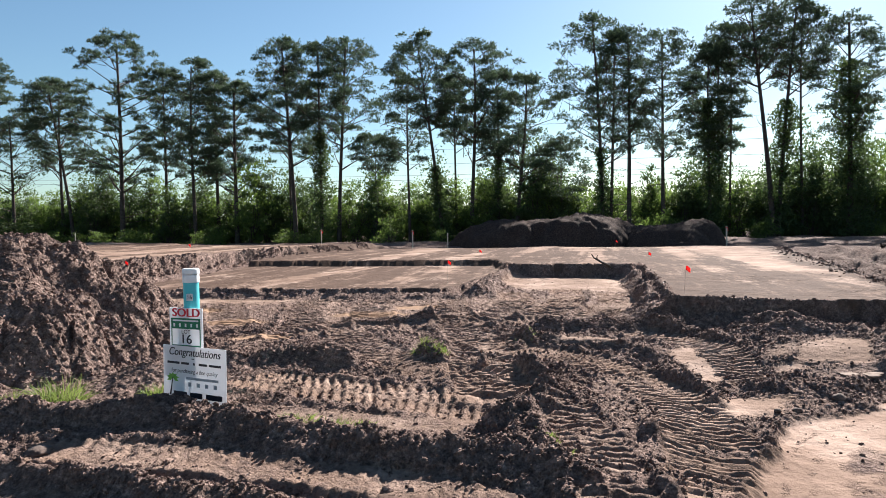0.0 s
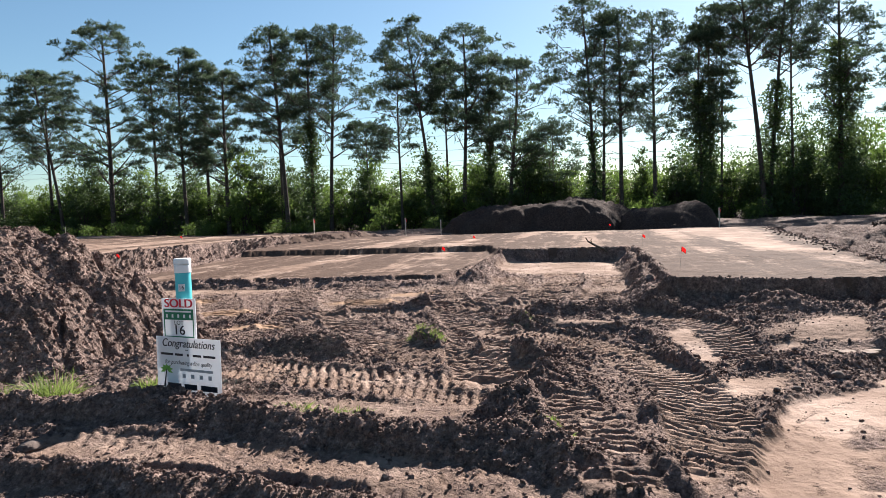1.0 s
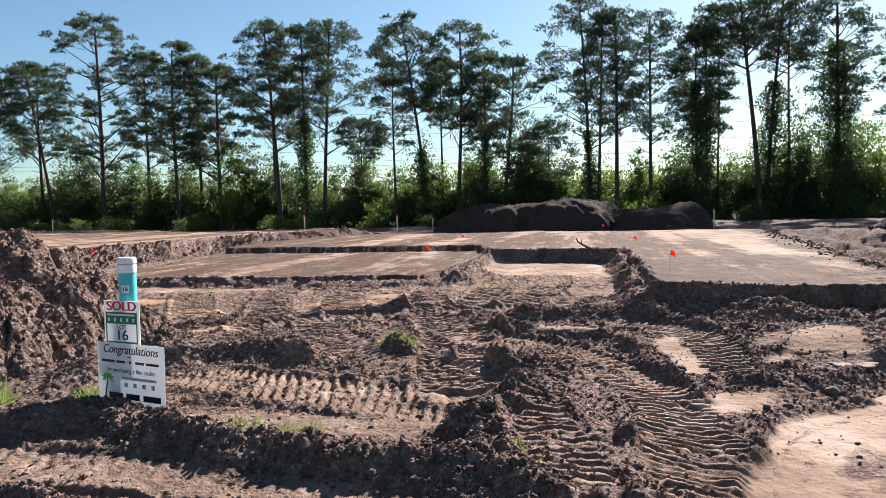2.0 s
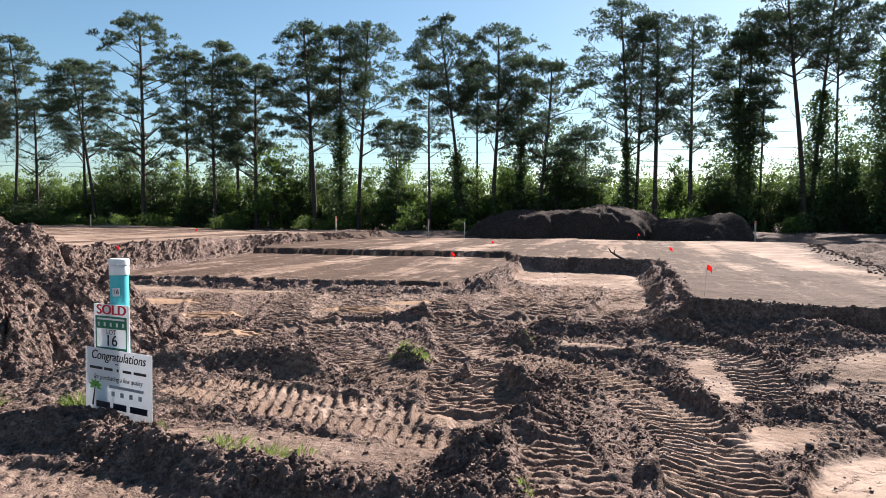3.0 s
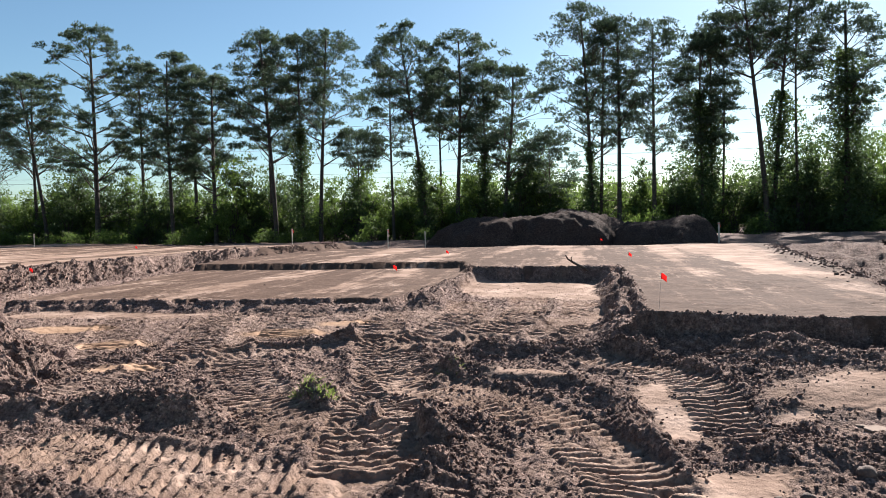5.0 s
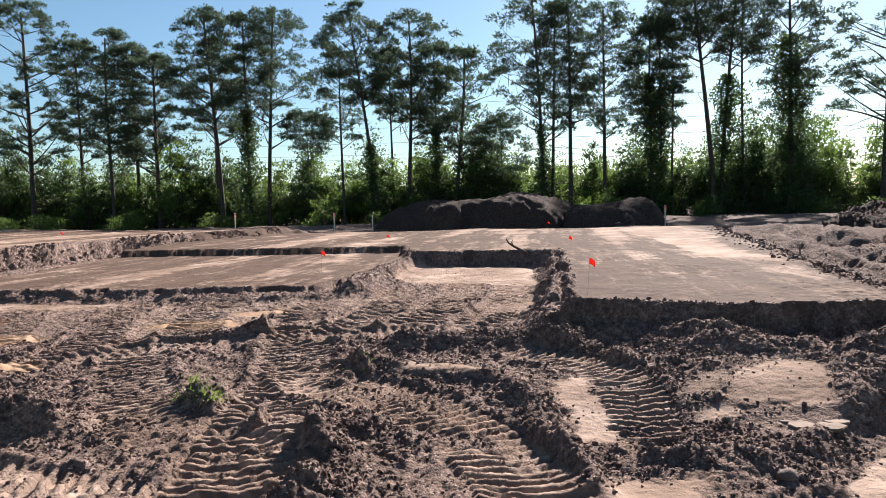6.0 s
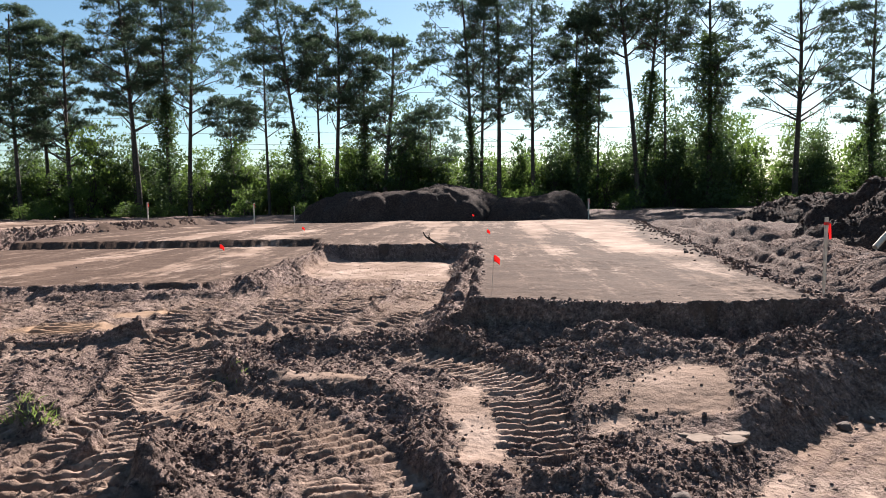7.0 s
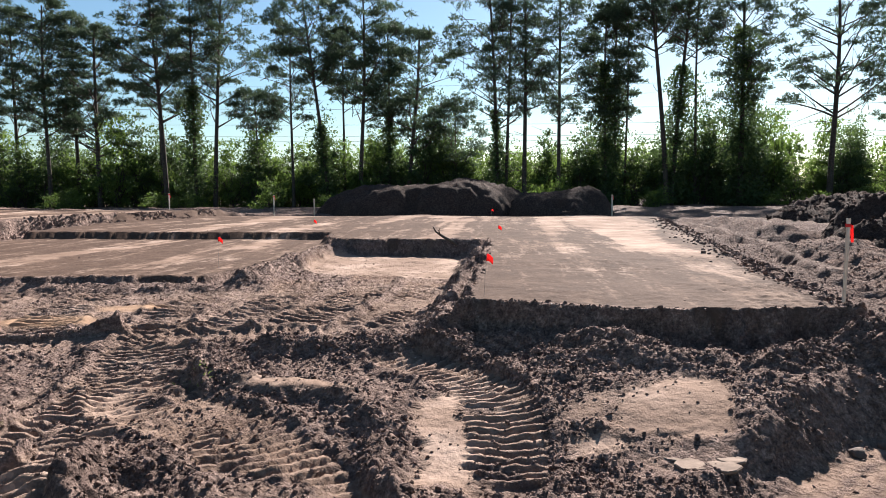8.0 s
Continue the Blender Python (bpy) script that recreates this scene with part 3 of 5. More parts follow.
# mask of dark soil plus painted shade, right of and behind the pad
gsoilshade = np.maximum(step(6.9, 7.9, xx - 0.14 * (yy - 14)) * step(9, 11, yy) * step(1.1, 0.5, gsand), step(31, 34, yy + 0.1 * xx) * step(-12, -9, xx))
gpacked *= 1 - gsoilshade
for key, values in (("topsoil", gsoilshade), ("sand", gsand), ("rust", grust), ("packed", gpacked)):
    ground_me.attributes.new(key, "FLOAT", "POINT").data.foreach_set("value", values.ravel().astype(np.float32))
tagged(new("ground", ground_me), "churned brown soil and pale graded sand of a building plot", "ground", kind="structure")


def ground_z(x, y):
    z = terrain(np.array([float(x)]), np.array([float(y)]))[0]
    return float(z[0])


# ---- heaps of soil ----
def heap(name, x0, x1, y0, y1, shape, cell, label, soil=None):
    """A heap on the ground; shape(x, y) gives its height over the ground, negative outside."""
    gx, gy = np.meshgrid(np.arange(x0, x1, cell), np.arange(y0, y1, cell))
    soil = soil or SOIL
    h = shape(gx, gy)
    zg = terrain(gx, gy)[0]
    z = np.where(h > 0, zg + h, zg - 0.12)
    z = np.maximum(z, zg - 0.12)
    me = mesh(name, np.stack([gx.ravel(), gy.ravel(), z.ravel()], 1), grid_faces(gx.shape[1], gx.shape[0]), cell > 0.05, soil)
    return tagged(new(name, me), label, "dirt heap")


def near_heap(x, y):
    """Loose topsoil tipped along a short crest, its sides at the angle at which it rests."""
    w = fbm(x, y, 0.9, 2, 101) * 0.14
    end = np.maximum(x + 5.2, -8.2 - x)
    p = np.clip(np.hypot(np.maximum(end, 0) / 1.95, np.where(y < 6.45, (6.45 - y) / 1.9, (y - 6.45) / 2.3)) + w, 0, 9)
    h = 1.72 * np.clip(1 - p ** 1.15, 0, 1) + 0.12 * np.exp(-((p - 0.98) / 0.2) ** 2)
    soft = np.clip((1.2 - p) * 3, 0, 1)
    rugged = step(-0.5, 0.5, fbm(x, y, 0.9, 2, 109))
    h += soft * (0.10 * fbm(x, y, 0.9, 2, 103) + 0.13 * np.abs(vnoise(x / 0.6, y / 0.6, 107)) + (0.06 + 0.20 * rugged) * blocks(x, y, 0.52, 104) + (0.04 + 0.04 * rugged) * blocks(x, y, 0.24, 105) + 0.022 * blocks(x, y, 0.10, 106) + 0.03 * lumps(x, y, 0.06, 108)) - 0.17
    return h


def round_heap(cx, cy, rx, ry, h, seed, rough=0.25, size=1.2, steep=1.25):
    def shape(x, y):
        w = fbm(x, y, size * 1.5, 3, seed) * 0.10
        r = np.hypot((x - cx) / rx, (y - cy) / ry) + w
        s = np.clip(steep * (1 - r), 0, 1)
        return h * (s * (2 - s)) * (1 + 0.12 * fbm(x, y, size * 2, 2, seed + 1)) + rough * np.abs(fbm(x, y, size * 0.5, 4, seed + 2, 0.6)) * np.minimum(s * 4, 1) + 0.55 * rough * lumps(x, y, 0.7, seed + 3) * np.minimum(s * 4, 1) - 0.05
    return shape


heap("dirt_mound", -9.4, -2.2, 3.6, 9.4, near_heap, 0.03, "tall heap of clumpy brown topsoil beside the sold sign")
# these four heaps carry their shade in a darkened soil colour
heap("dirt_mound", -6.4, 6.2, 33.5, 43.5, round_heap(0.2, 38.5, 5.7, 4.2, 1.45, 201, 0.12, 1.1, 2.6), 0.12, "long dark soil stockpile in shade before the pines", SHADED_SOIL)
heap("dirt_mound", 3.5, 10.0, 33.0, 40.5, round_heap(6.6, 36.6, 2.7, 3.2, 1.15, 211, 0.12, 1.0, 1.9), 0.12, "smaller dark soil stockpile in shade before the pines", SHADED_SOIL)
heap("dirt_mound", 14.2, 26.7, 24.0, 38.0, round_heap(20.3, 31.0, 6.0, 6.0, 1.0, 221, 0.20, 1.2), 0.13, "low rough spoil heap with roots at the plot's edge", SHADED_SOIL)
heap("dirt_mound", 10.5, 20.0, 13.5, 24.0, round_heap(15.3, 18.8, 4.0, 4.6, 1.9, 231, 0.15, 1.2), 0.08, "steep dark spoil heap at the plot's edge", SHADED_SOIL)

# ---- woods ----
rng = np.random.default_rng(5)


def blades(centres, out, count, length, width, spread_to=0.9):
    """Thin three-cornered blades in tufts."""
    n = len(centres) * count
    c = np.repeat(centres, count, 0)
    d = np.repeat(out, count, 0) * (1 - spread_to) + rng.normal(size=(n, 3)) * spread_to
    d /= np.linalg.norm(d, axis=1)[:, None] + 1e-9
    side = np.cross(d, rng.normal(size=(n, 3)))
    side /= np.linalg.norm(side, axis=1)[:, None] + 1e-9
    ln = (length * rng.uniform(0.6, 1.2, n))[:, None]
    w = (width * rng.uniform(0.7, 1.3, n))[:, None]
    v = np.stack([c + side * w * 0.5, c - side * w * 0.5, c + d * ln], 1)
    return v.reshape(-1, 3), np.arange(n * 3).reshape(n, 3)


def leaf_quads(centres, size, lift=0.0):
    n = len(centres)
    a = rng.normal(size=(n, 3)) + np.array([0, 0, lift])
    a /= np.linalg.norm(a, axis=1)[:, None]
    b = np.cross(a, rng.normal(size=(n, 3)))
    b /= np.linalg.norm(b, axis=1)[:, None]
    s = (size * rng.uniform(0.6, 1.35, n))[:, None]
    v = np.stack([centres + b * s * 0.6, centres + a * s * 1.3, centres - b * s * 0.6], 1)
    return v.reshape(-1, 3), np.arange(n * 3).reshape(n, 3)


def limb(pile, start, heading, length, radius, rise=0.25, bend=0.2, n=5):
    t = np.linspace(0, 1, n)[:, None]
    heading = np.asarray(heading, float)
    side = rng.normal(size=3) * bend
    pts = np.asarray(start) + heading * length * t + (np.array([0, 0, rise]) + side) * length * t * t
    v, f = tube(pts, radius * (1 - 0.8 * t[:, 0]), 3)
    pile.add(v, f)
    return pts


def pine(x, y, height, crown_base, half, lean=0.0, girth=0.2, dense=1.0, vine=0.0, vine_top=0.0, bare=3, label="tall slender pine with a ragged open crown"):
    """A pine: tapered trunk, limbs, and needle tufts in loose clumps."""
    base = new("pine_tree")
    base.location = (x, y, ground_z(x, y) - 0.1)
    tagged(base, label, "tree", "pines along the plot")
    n = 14
    t = np.linspace(0, 1, n)
    wig = rng.normal(size=(2, 3)) * 0.25
    path = np.stack([lean * t ** 1.3 + wig[0, 0] * np.sin(3 * t) * t, wig[1, 0] * np.sin(2.5 * t + 1) * t, t * height * 0.95], 1)
    v, f = tube(path, girth * 0.92 * (1.05 - 0.7 * t) + 0.12 * girth * np.exp(-t * 25), 7)
    child("trunk", mesh("trunk", v, f, True, BARK), base)
    wood, tufts, outs = Pile(), [], []
    half, top_z, crown_base = half * 1.22, height * 0.995, crown_base - 0.9

    def at(h):
        k = min(h / height / 0.95, 1.0)
        return np.array([np.interp(k, t, path[:, 0]), np.interp(k, t, path[:, 1]), h])

    def puff(c, r):
        """A cushion of needle tufts, thicker above than below."""
        m = max(8, int(47 * dense * (r / 0.7) ** 2 * rng.uniform(0.7, 1.2)))
        d = rng.normal(size=(m, 3))
        d /= np.linalg.norm(d, axis=1)[:, None]
        d[:, 2] = np.where(d[:, 2] < -0.1, -0.4 * d[:, 2], d[:, 2])
        q = c + d * (r * rng.uniform(0.25, 1.0, m) ** 0.6)[:, None] * np.array([1, 1, 0.8])
        keep = q[:, 2] < top_z
        tufts.append(q[keep])
        outs.append((d + np.array([0, 0, 0.35]))[keep])

    def reach(u):
        return half * min(1.0, 0.62 + 0.85 * u) * math.sqrt(max(0.05, 1 - (max(0.0, u - 0.42) / 0.61) ** 2))

    count = int(9 + (height - crown_base) * 1.15 * max(1.0, half / 3.6))
    for i in range(count):
        u = ((i + rng.uniform(0.2, 0.8)) / count) ** 0.9
        ang = i * 2.4 + rng.uniform(-0.5, 0.5)
        length = reach(u) * rng.uniform(0.55, 1.05) * 1.0
        tip_h = crown_base + (top_z - 0.5 - crown_base) * u - 0.25 * length * rng.uniform(0.0, 1.0)
        start = at(max(crown_base * 0.82, tip_h - length * rng.uniform(0.35, 0.75)))
        tip = at(tip_h) + np.array([math.cos(ang) * length, math.sin(ang) * length, 0.0])
        span = tip - start
        n_len = float(np.linalg.norm(span))
        pts = limb(wood, start, span / n_len, n_len, girth * 0.42 * (1 - 0.45 * u), 0.06, 0.10)
        puff(pts[4], rng.uniform(0.55, 0.9))
        for j in range(int(3 + length * 1.0)):
            q = np.array([np.interp(rng.uniform(0.35, 0.9), np.linspace(0, 1, 5), pts[:, a]) for a in range(3)])
            u2 = min(0.97, max(0.0, u + rng.uniform(-0.10, 0.12)))
            a2, r2 = ang + rng.uniform(-0.75, 0.75), reach(u2) * rng.uniform(0.35, 1.0) ** 0.7
            c = at(crown_base + (top_z - 0.4 - crown_base) * u2) + np.array([math.cos(a2) * r2, math.sin(a2) * r2, 0.0])
            gap = float(np.linalg.norm(c - q))
            if gap < 2.4:
                limb(wood, q, (c - q) / (gap + 1e-6), gap, 0.03, 0.0, 0.12, 3)
                puff(c, rng.uniform(0.45, 0.8))
    for i in range(5):
        puff(at(top_z - 0.5) + rng.normal(size=3) * np.array([0.5 * half / 3, 0.5 * half / 3, 0.12]), rng.uniform(0.5, 0.7))
    for i in range(bare):
        p = at(crown_base * rng.uniform(0.35, 1.0))
        ang = rng.uniform(0, 2 * np.pi)
        limb(wood, p, np.array([math.cos(ang), math.sin(ang), rng.uniform(-0.1, 0.3)]), half * rng.uniform(0.25, 0.75), girth * 0.17, 0.1, 0.3)
    tagged(child("branchwork", wood.mesh("branchwork", BARK), base), kind="stuff")
    c, o = np.concatenate(tufts), np.concatenate(outs)
    v, f = blades(c, o, 6, 0.25, 0.058, 0.6)
    child("crown", mesh("crown", v, f, False, NEEDLES), base)
    if vine:
        m = int(4600 * vine * (vine_top / 10))
        hh = rng.uniform(0.3, vine_top, m)
        rr = vine * (0.35 + 0.9 * rng.uniform(size=m) ** 1.5) * (1.15 - 0.55 * hh / vine_top) * (1 + 0.35 * np.sin(hh * 2.1 + x))
        aa = rng.uniform(0, 2 * np.pi, m)
        k = hh / height
        c = np.stack([np.interp(k, t, path[:, 0]) + rr * np.cos(aa), np.interp(k, t, path[:, 1]) + rr * np.sin(aa), hh], 1)
        v, f = leaf_quads(c, 0.14)
        child("creeper", mesh("creeper", v, f, False, VINE), base, "leafy creeper round the trunk")
    return base


def bushy(name, height, half, leaves, size, material, trunk=True, label="", group=""):
    """A broadleaf bush or young tree of many leaves in uneven clumps, at the origin."""
    base = tagged(new(name), label, "bush", group)
    wood, cs = Pile(), []
    for i in range(int(5 + height)):
        ang, tilt = rng.uniform(0, 2 * np.pi), rng.uniform(0.05, 0.5)
        head = np.array([math.cos(ang) * tilt, math.sin(ang) * tilt, 1.0])
        head /= np.linalg.norm(head)
        pts = limb(wood, (rng.normal() * 0.25, rng.normal() * 0.25, 0), head, height * rng.uniform(0.35, 0.7), 0.05, 0.0, 0.25)
        for j in range(3):
            q = pts[rng.integers(1, 5)]
            limb(wood, q, np.array([rng.normal(), rng.normal(), 0.5]) * 0.6, half * 0.5, 0.02, 0.1, 0.3, 3)
    clumps = int(12 + 3.4 * height * half)
    for i in range(clumps):
        u = rng.uniform() ** 0.85
        r = half * math.sqrt(rng.uniform()) * (1.0 - 0.8 * max(0, u - 0.3))
        a = rng.uniform(0, 2 * np.pi)
        c = np.array([r * math.cos(a), r * math.sin(a), height * (0.04 + 0.96 * u * rng.uniform(0.75, 1.0))])
        m = max(4, int(leaves / clumps * rng.uniform(0.3, 1.5) * (1.5 - u)))
        cs.append(c + rng.normal(size=(m, 3)) * np.array([0.34, 0.34, 0.2]) * rng.uniform(0.5, 1.3))
    c = np.concatenate(cs)
    c[:, 2] = np.abs(c[:, 2]) + 0.02
    tagged(child("branchwork", wood.mesh("branchwork", BARK), base), kind="stuff")
    v, f = leaf_quads(c, size, 0.4)
    child("foliage", mesh("foliage", v, f, False, material), base)
    return base


# pines from one end of the plot to the other
pine(-74, 63, 18.5, 10, 3.2)
pine(-68.1, 62, 19.2, 11.5, 3.0)
pine(-64.6, 64, 18.8, 10, 3.0)
pine(-61.6, 62, 19.6, 10.5, 2.8, girth=0.15)
pine(-58.5, 62, 20.2, 11, 2.8, dense=1.2)
pine(-54.8, 61, 13.5, 7.5, 3.6, girth=0.2, dense=0.3, bare=8, label="crooked half-bare pine with spreading limbs")
pine(-51.5, 64, 17.6, 9, 3.2)
pine(-48.7, 62, 17.5, 9.5, 3.0, lean=-2.4)
pine(-42.9, 61.7, 21.3, 7.5, 4.6, girth=0.28, dense=1.4, label="broad old pine with a tall crown")
pine(-39.4, 64, 18.2, 8, 3.0, dense=1.15)
pine(-35.1, 62, 18.6, 8.5, 3.2, dense=1.1)
pine(-33.7, 64, 17.6, 8, 2.8, dense=1.2)
pine(-31.2, 63, 16.2, 6.5, 3.8, girth=0.24, dense=1.35, label="forked pine with heavy spreading limbs")
pine(-25.9, 64, 17.5, 9.5, 2.8, girth=0.15, dense=1.15)
pine(-24.6, 62, 19.8, 10, 3.6, lean=-1.0, girth=0.24, dense=1.1)
pine(-21.8, 61.5, 19.0, 11.5, 2.6, girth=0.2, vine=1.15, vine_top=10.5, label="tall pine with its trunk wrapped in creeper")
pine(-20.3, 62, 19.6, 9.5, 3.3, lean=1.0, girth=0.22, dense=0.9)
pine(-17.2, 63.3, 10.5, 7.5, 2.0, girth=0.1, dense=0.8)
pine(-13.4, 62, 15.3, 8.5, 2.3, girth=0.15, dense=0.8)
pine(-10.1, 61, 19.3, 11.5, 2.8, lean=-2.1, girth=0.2, vine=0.8, vine_top=7)
pine(-9.3, 64, 16, 10, 1.8, girth=0.14)
pine(-7.6, 62, 18.5, 9.5, 3.5, lean=0.4, girth=0.22, dense=1.0)
pine(-5.2, 62.5, 15.5, 7.5, 2.4, girth=0.17, vine=0.7, vine_top=9)
pine(-3.5, 62, 15.2, 6.5, 3.4, lean=1.0, girth=0.22, dense=0.95)
pine(0.5, 63.5, 9.5, 4.5, 2.4, girth=0.12, dense=0.7)
pine(4.1, 61.2, 19.6, 8.5, 3.4, lean=-0.8, girth=0.2, dense=0.85, vine=0.6, vine_top=8)
pine(4.8, 62, 18.4, 9, 2.6, lean=0.4, girth=0.17, dense=0.7)
pine(6.3, 61.4, 18.6, 9.5, 2.7, girth=0.22, dense=0.7)
pine(9.2, 62, 18.2, 8, 2.9, girth=0.2, dense=0.85)
pine(13.0, 61.5, 17, 8, 2.2, girth=0.16, vine=1.0, vine_top=12)
pine(14.0, 62.5, 16.8, 8.5, 2.2, girth=0.16, vine=0.9, vine_top=11)
pine(14.8, 62.6, 18.6, 15.5, 2.0, girth=0.12, dense=0.7, bare=6)
pine(18.0, 61.5, 20.4, 14.5, 2.9, lean=-1.6, girth=0.25, dense=0.75, bare=6)
pine(18.5, 61.9, 20.2, 14.0, 2.6, lean=1.5, girth=0.22, dense=0.7, vine=1.3, vine_top=11.5, bare=5, label="leaning pine with a creeper-clad lower trunk")
pine(20.6, 62.5, 19.8, 13.5, 2.4, girth=0.15, dense=0.7)
pine(23.9, 61.5, 18.6, 9.5, 2.6, girth=0.26, dense=0.8, vine=1.7, vine_top=14.5, label="pine clad in creeper almost to its top")
pine(31.3, 62, 19.5, 9.5, 4.4, girth=0.27, dense=1.1, bare=5, label="lone broad pine with long bare limbs")
pine(37.6, 62, 19, 8, 3.2, girth=0.22, dense=1.0, vine=0.9, vine_top=9)
pine(43.5, 63, 18.5, 9, 3.0)

# undergrowth: a few kinds, set out in an uneven band
KINDS = [
    bushy("bush", 5.6, 1.9, 3600, 0.125, LEAVES, label="dense young broadleaf thicket behind the pine trunks", group="undergrowth"),
    bushy("bush", 4.4, 1.7, 2900, 0.125, LEAVES, label="sunlit leafy bush behind the pine trunks", group="undergrowth"),
    bushy("bush", 7.0, 1.5, 3600, 0.125, VINE, label="tall dark young tree under the pines", group="undergrowth"),
    bushy("bush", 2.2, 1.5, 1700, 0.115, LEAVES, label="low leafy shrub at the wood's edge", group="undergrowth"),
    bushy("bush", 5.2, 1.3, 2800, 0.125, VINE, label="dark upright shrub under the pines", group="undergrowth"),
]
for i, k in enumerate(KINDS):
    k.location = (-68 - 3 * i, 62, ground_z(-68 - 3 * i, 62))
bx, row = -66.0, 0
while bx < 56:
    k = KINDS[int(rng.choice(5, p=(0.36, 0.26, 0.06, 0.22, 0.10)))]
    by = (63.6 + rng.uniform(-0.8, 1.0), 65.0 + rng.uniform(-1, 1.0), 66.5 + rng.uniform(-1, 1.5))[row % 3]
    if k is KINDS[3]:
        by = 58.5 + rng.uniform(-0.8, 1.2)
    s = rng.uniform(0.7, 1.2) * (0.85 if bx > 22 else 1.0) * (0.8 if by < 62 else 1.0)
    ob = copy_thing(k, pose(bx, by, ground_z(bx, by) - 0.1, 0, 0, rng.uniform(0, 360)) @ Matrix.Diagonal((s, s, s * rng.uniform(0.7, 1.35), 1)))
    bx += rng.uniform(0.45, 1.05)
    row += 1

# taller young trees that fill the gaps between trunks
for tx, ty, th in ((-47, 60, 1.0), (-42, 63, 1.1), (-33, 63.5, 1.0), (-16.8, 60.5, 0.9), (-11.1, 61, 1.25), (-5.4, 61.5, 1.15), (-2.6, 60.5, 1.35), (-0.6, 62, 1.2), (0.9, 61, 0.9),
                   (11.2, 61, 1.05), (12.6, 63, 1.2), (16.0, 60.5, 0.9), (21.2, 60.5, 1.1), (24.2, 60.3, 1.3), (32.5, 60.5, 0.95), (34.6, 62, 1.0), (-25, 63, 0.9), (4.4, 60.6, 1.0), (-56, 60.5, 1.1), (-38.5, 60.5, 0.85), (-29, 63, 1.3), (-36.5, 64, 1.4), (-27.2, 64, 1.2), (-44.5, 63, 1.3), (-50, 63, 1.2)):
    ty += 2.2
    copy_thing(KINDS[2], pose(tx, ty, ground_z(tx, ty) - 0.1, 0, 0, rng.uniform(0, 360)) @ Matrix.Diagonal((th, th, th * 1.02, 1)))

# dark low shrubs in a row before the trees beside the house
for i in range(5):
    tx = -59.5 + 2.1 * i
    copy_thing(KINDS[4], pose(tx, 59.2, ground_z(tx, 59.2) - 0.1, 0, 0, 70 * i) @ Matrix.Diagonal((1.3, 1.2, 0.52, 1)))

deep = bushy("bush", 5.4, 2.0, 1300, 0.19, LEAVES, label="shaded thicket deep in the wood", group="deep undergrowth")
deep.location = (-79, 68, ground_z(-79, 68))
bx = -77.5
while bx < 46:
    by, s = 68 + rng.uniform(-1.5, 2.0), rng.uniform(0.8, 1.15)
    copy_thing(deep, pose(bx, by, ground_z(bx, by) - 0.1, 0, 0, rng.uniform(0, 360)) @ Matrix.Diagonal((s, s, s * rng.uniform(0.75, 1.25), 1)))
    bx += rng.uniform(1.1, 1.8)

fill = np.random.default_rng(77)
for i in range(22):
    tx, ty, th = fill.uniform(-60, 48), fill.uniform(64.5, 69), fill.uniform(0.85, 1.5)
    copy_thing(KINDS[int(fill.choice((0, 2, 2, 4)))], pose(tx, ty, ground_z(tx, ty) - 0.1, 0, 0, fill.uniform(0, 360)) @ Matrix.Diagonal((0.8 * th, 0.8 * th, th * 1.15, 1)))

# power line far behind the trees
def power_line():
    ob = tagged(new("power_line"), "power line with thin dark cables strung behind the pines", "power line")
    for x in (-140, 160):
        g = ground_z(x, 97)
        v, f = tube([(x, 97, g - 0.5), (x, 97, 9), (x, 97, 19.5)], [0.2, 0.17, 0.13], 10)
        child("pole", mesh("pole", v, f, True, BARK), ob, "weathered wooden pole")
    for i, (h0, h1) in enumerate([(13.3, 12.8), (11.2, 10.8), (9.6, 9.3), (8.9, 8.7), (16.4, 15.8)]):
        s = np.linspace(0, 1, 40)
        pts = np.stack([-140 + 300 * s, np.full(40, 96.84), h0 + (h1 - h0) * s + 3.0 * ((2 * s - 1) ** 2 - 0.3)], 1)
        v, f = tube(pts, np.full(40, 0.022), 5)
        child("cable", mesh("cable", v, f, True, CABLE), ob)


power_line()


# ---- lettering ----
def letters(name, body, size, material, parent, x, y, z, shear=0.0, squeeze=1.0, label=""):
    """Words in the built-in font, standing upright in the plane y of their thing, centred on x."""
    cu = bpy.data.curves.new(name, "FONT")
    cu.body, cu.size, cu.align_x, cu.align_y, cu.shear, cu.extrude = body, size, "CENTER", "CENTER", shear, 0.0006
    tmp = bpy.data.objects.new(name, cu)
    me = bpy.data.meshes.new_from_object(tmp)
    bpy.data.objects.remove(tmp)
    for v in me.vertices:
        v.co = Vector((v.co.x * squeeze + x, y - v.co.z, v.co.y + z))
    me.materials.clear()
    me.materials.append(material)
    return child(name, me, parent, label)


def bar(name, w, h, material, parent, x, y, z, label=""):
    return part(name, box(w, 0.0016, h, x, y, z), material, parent, label)


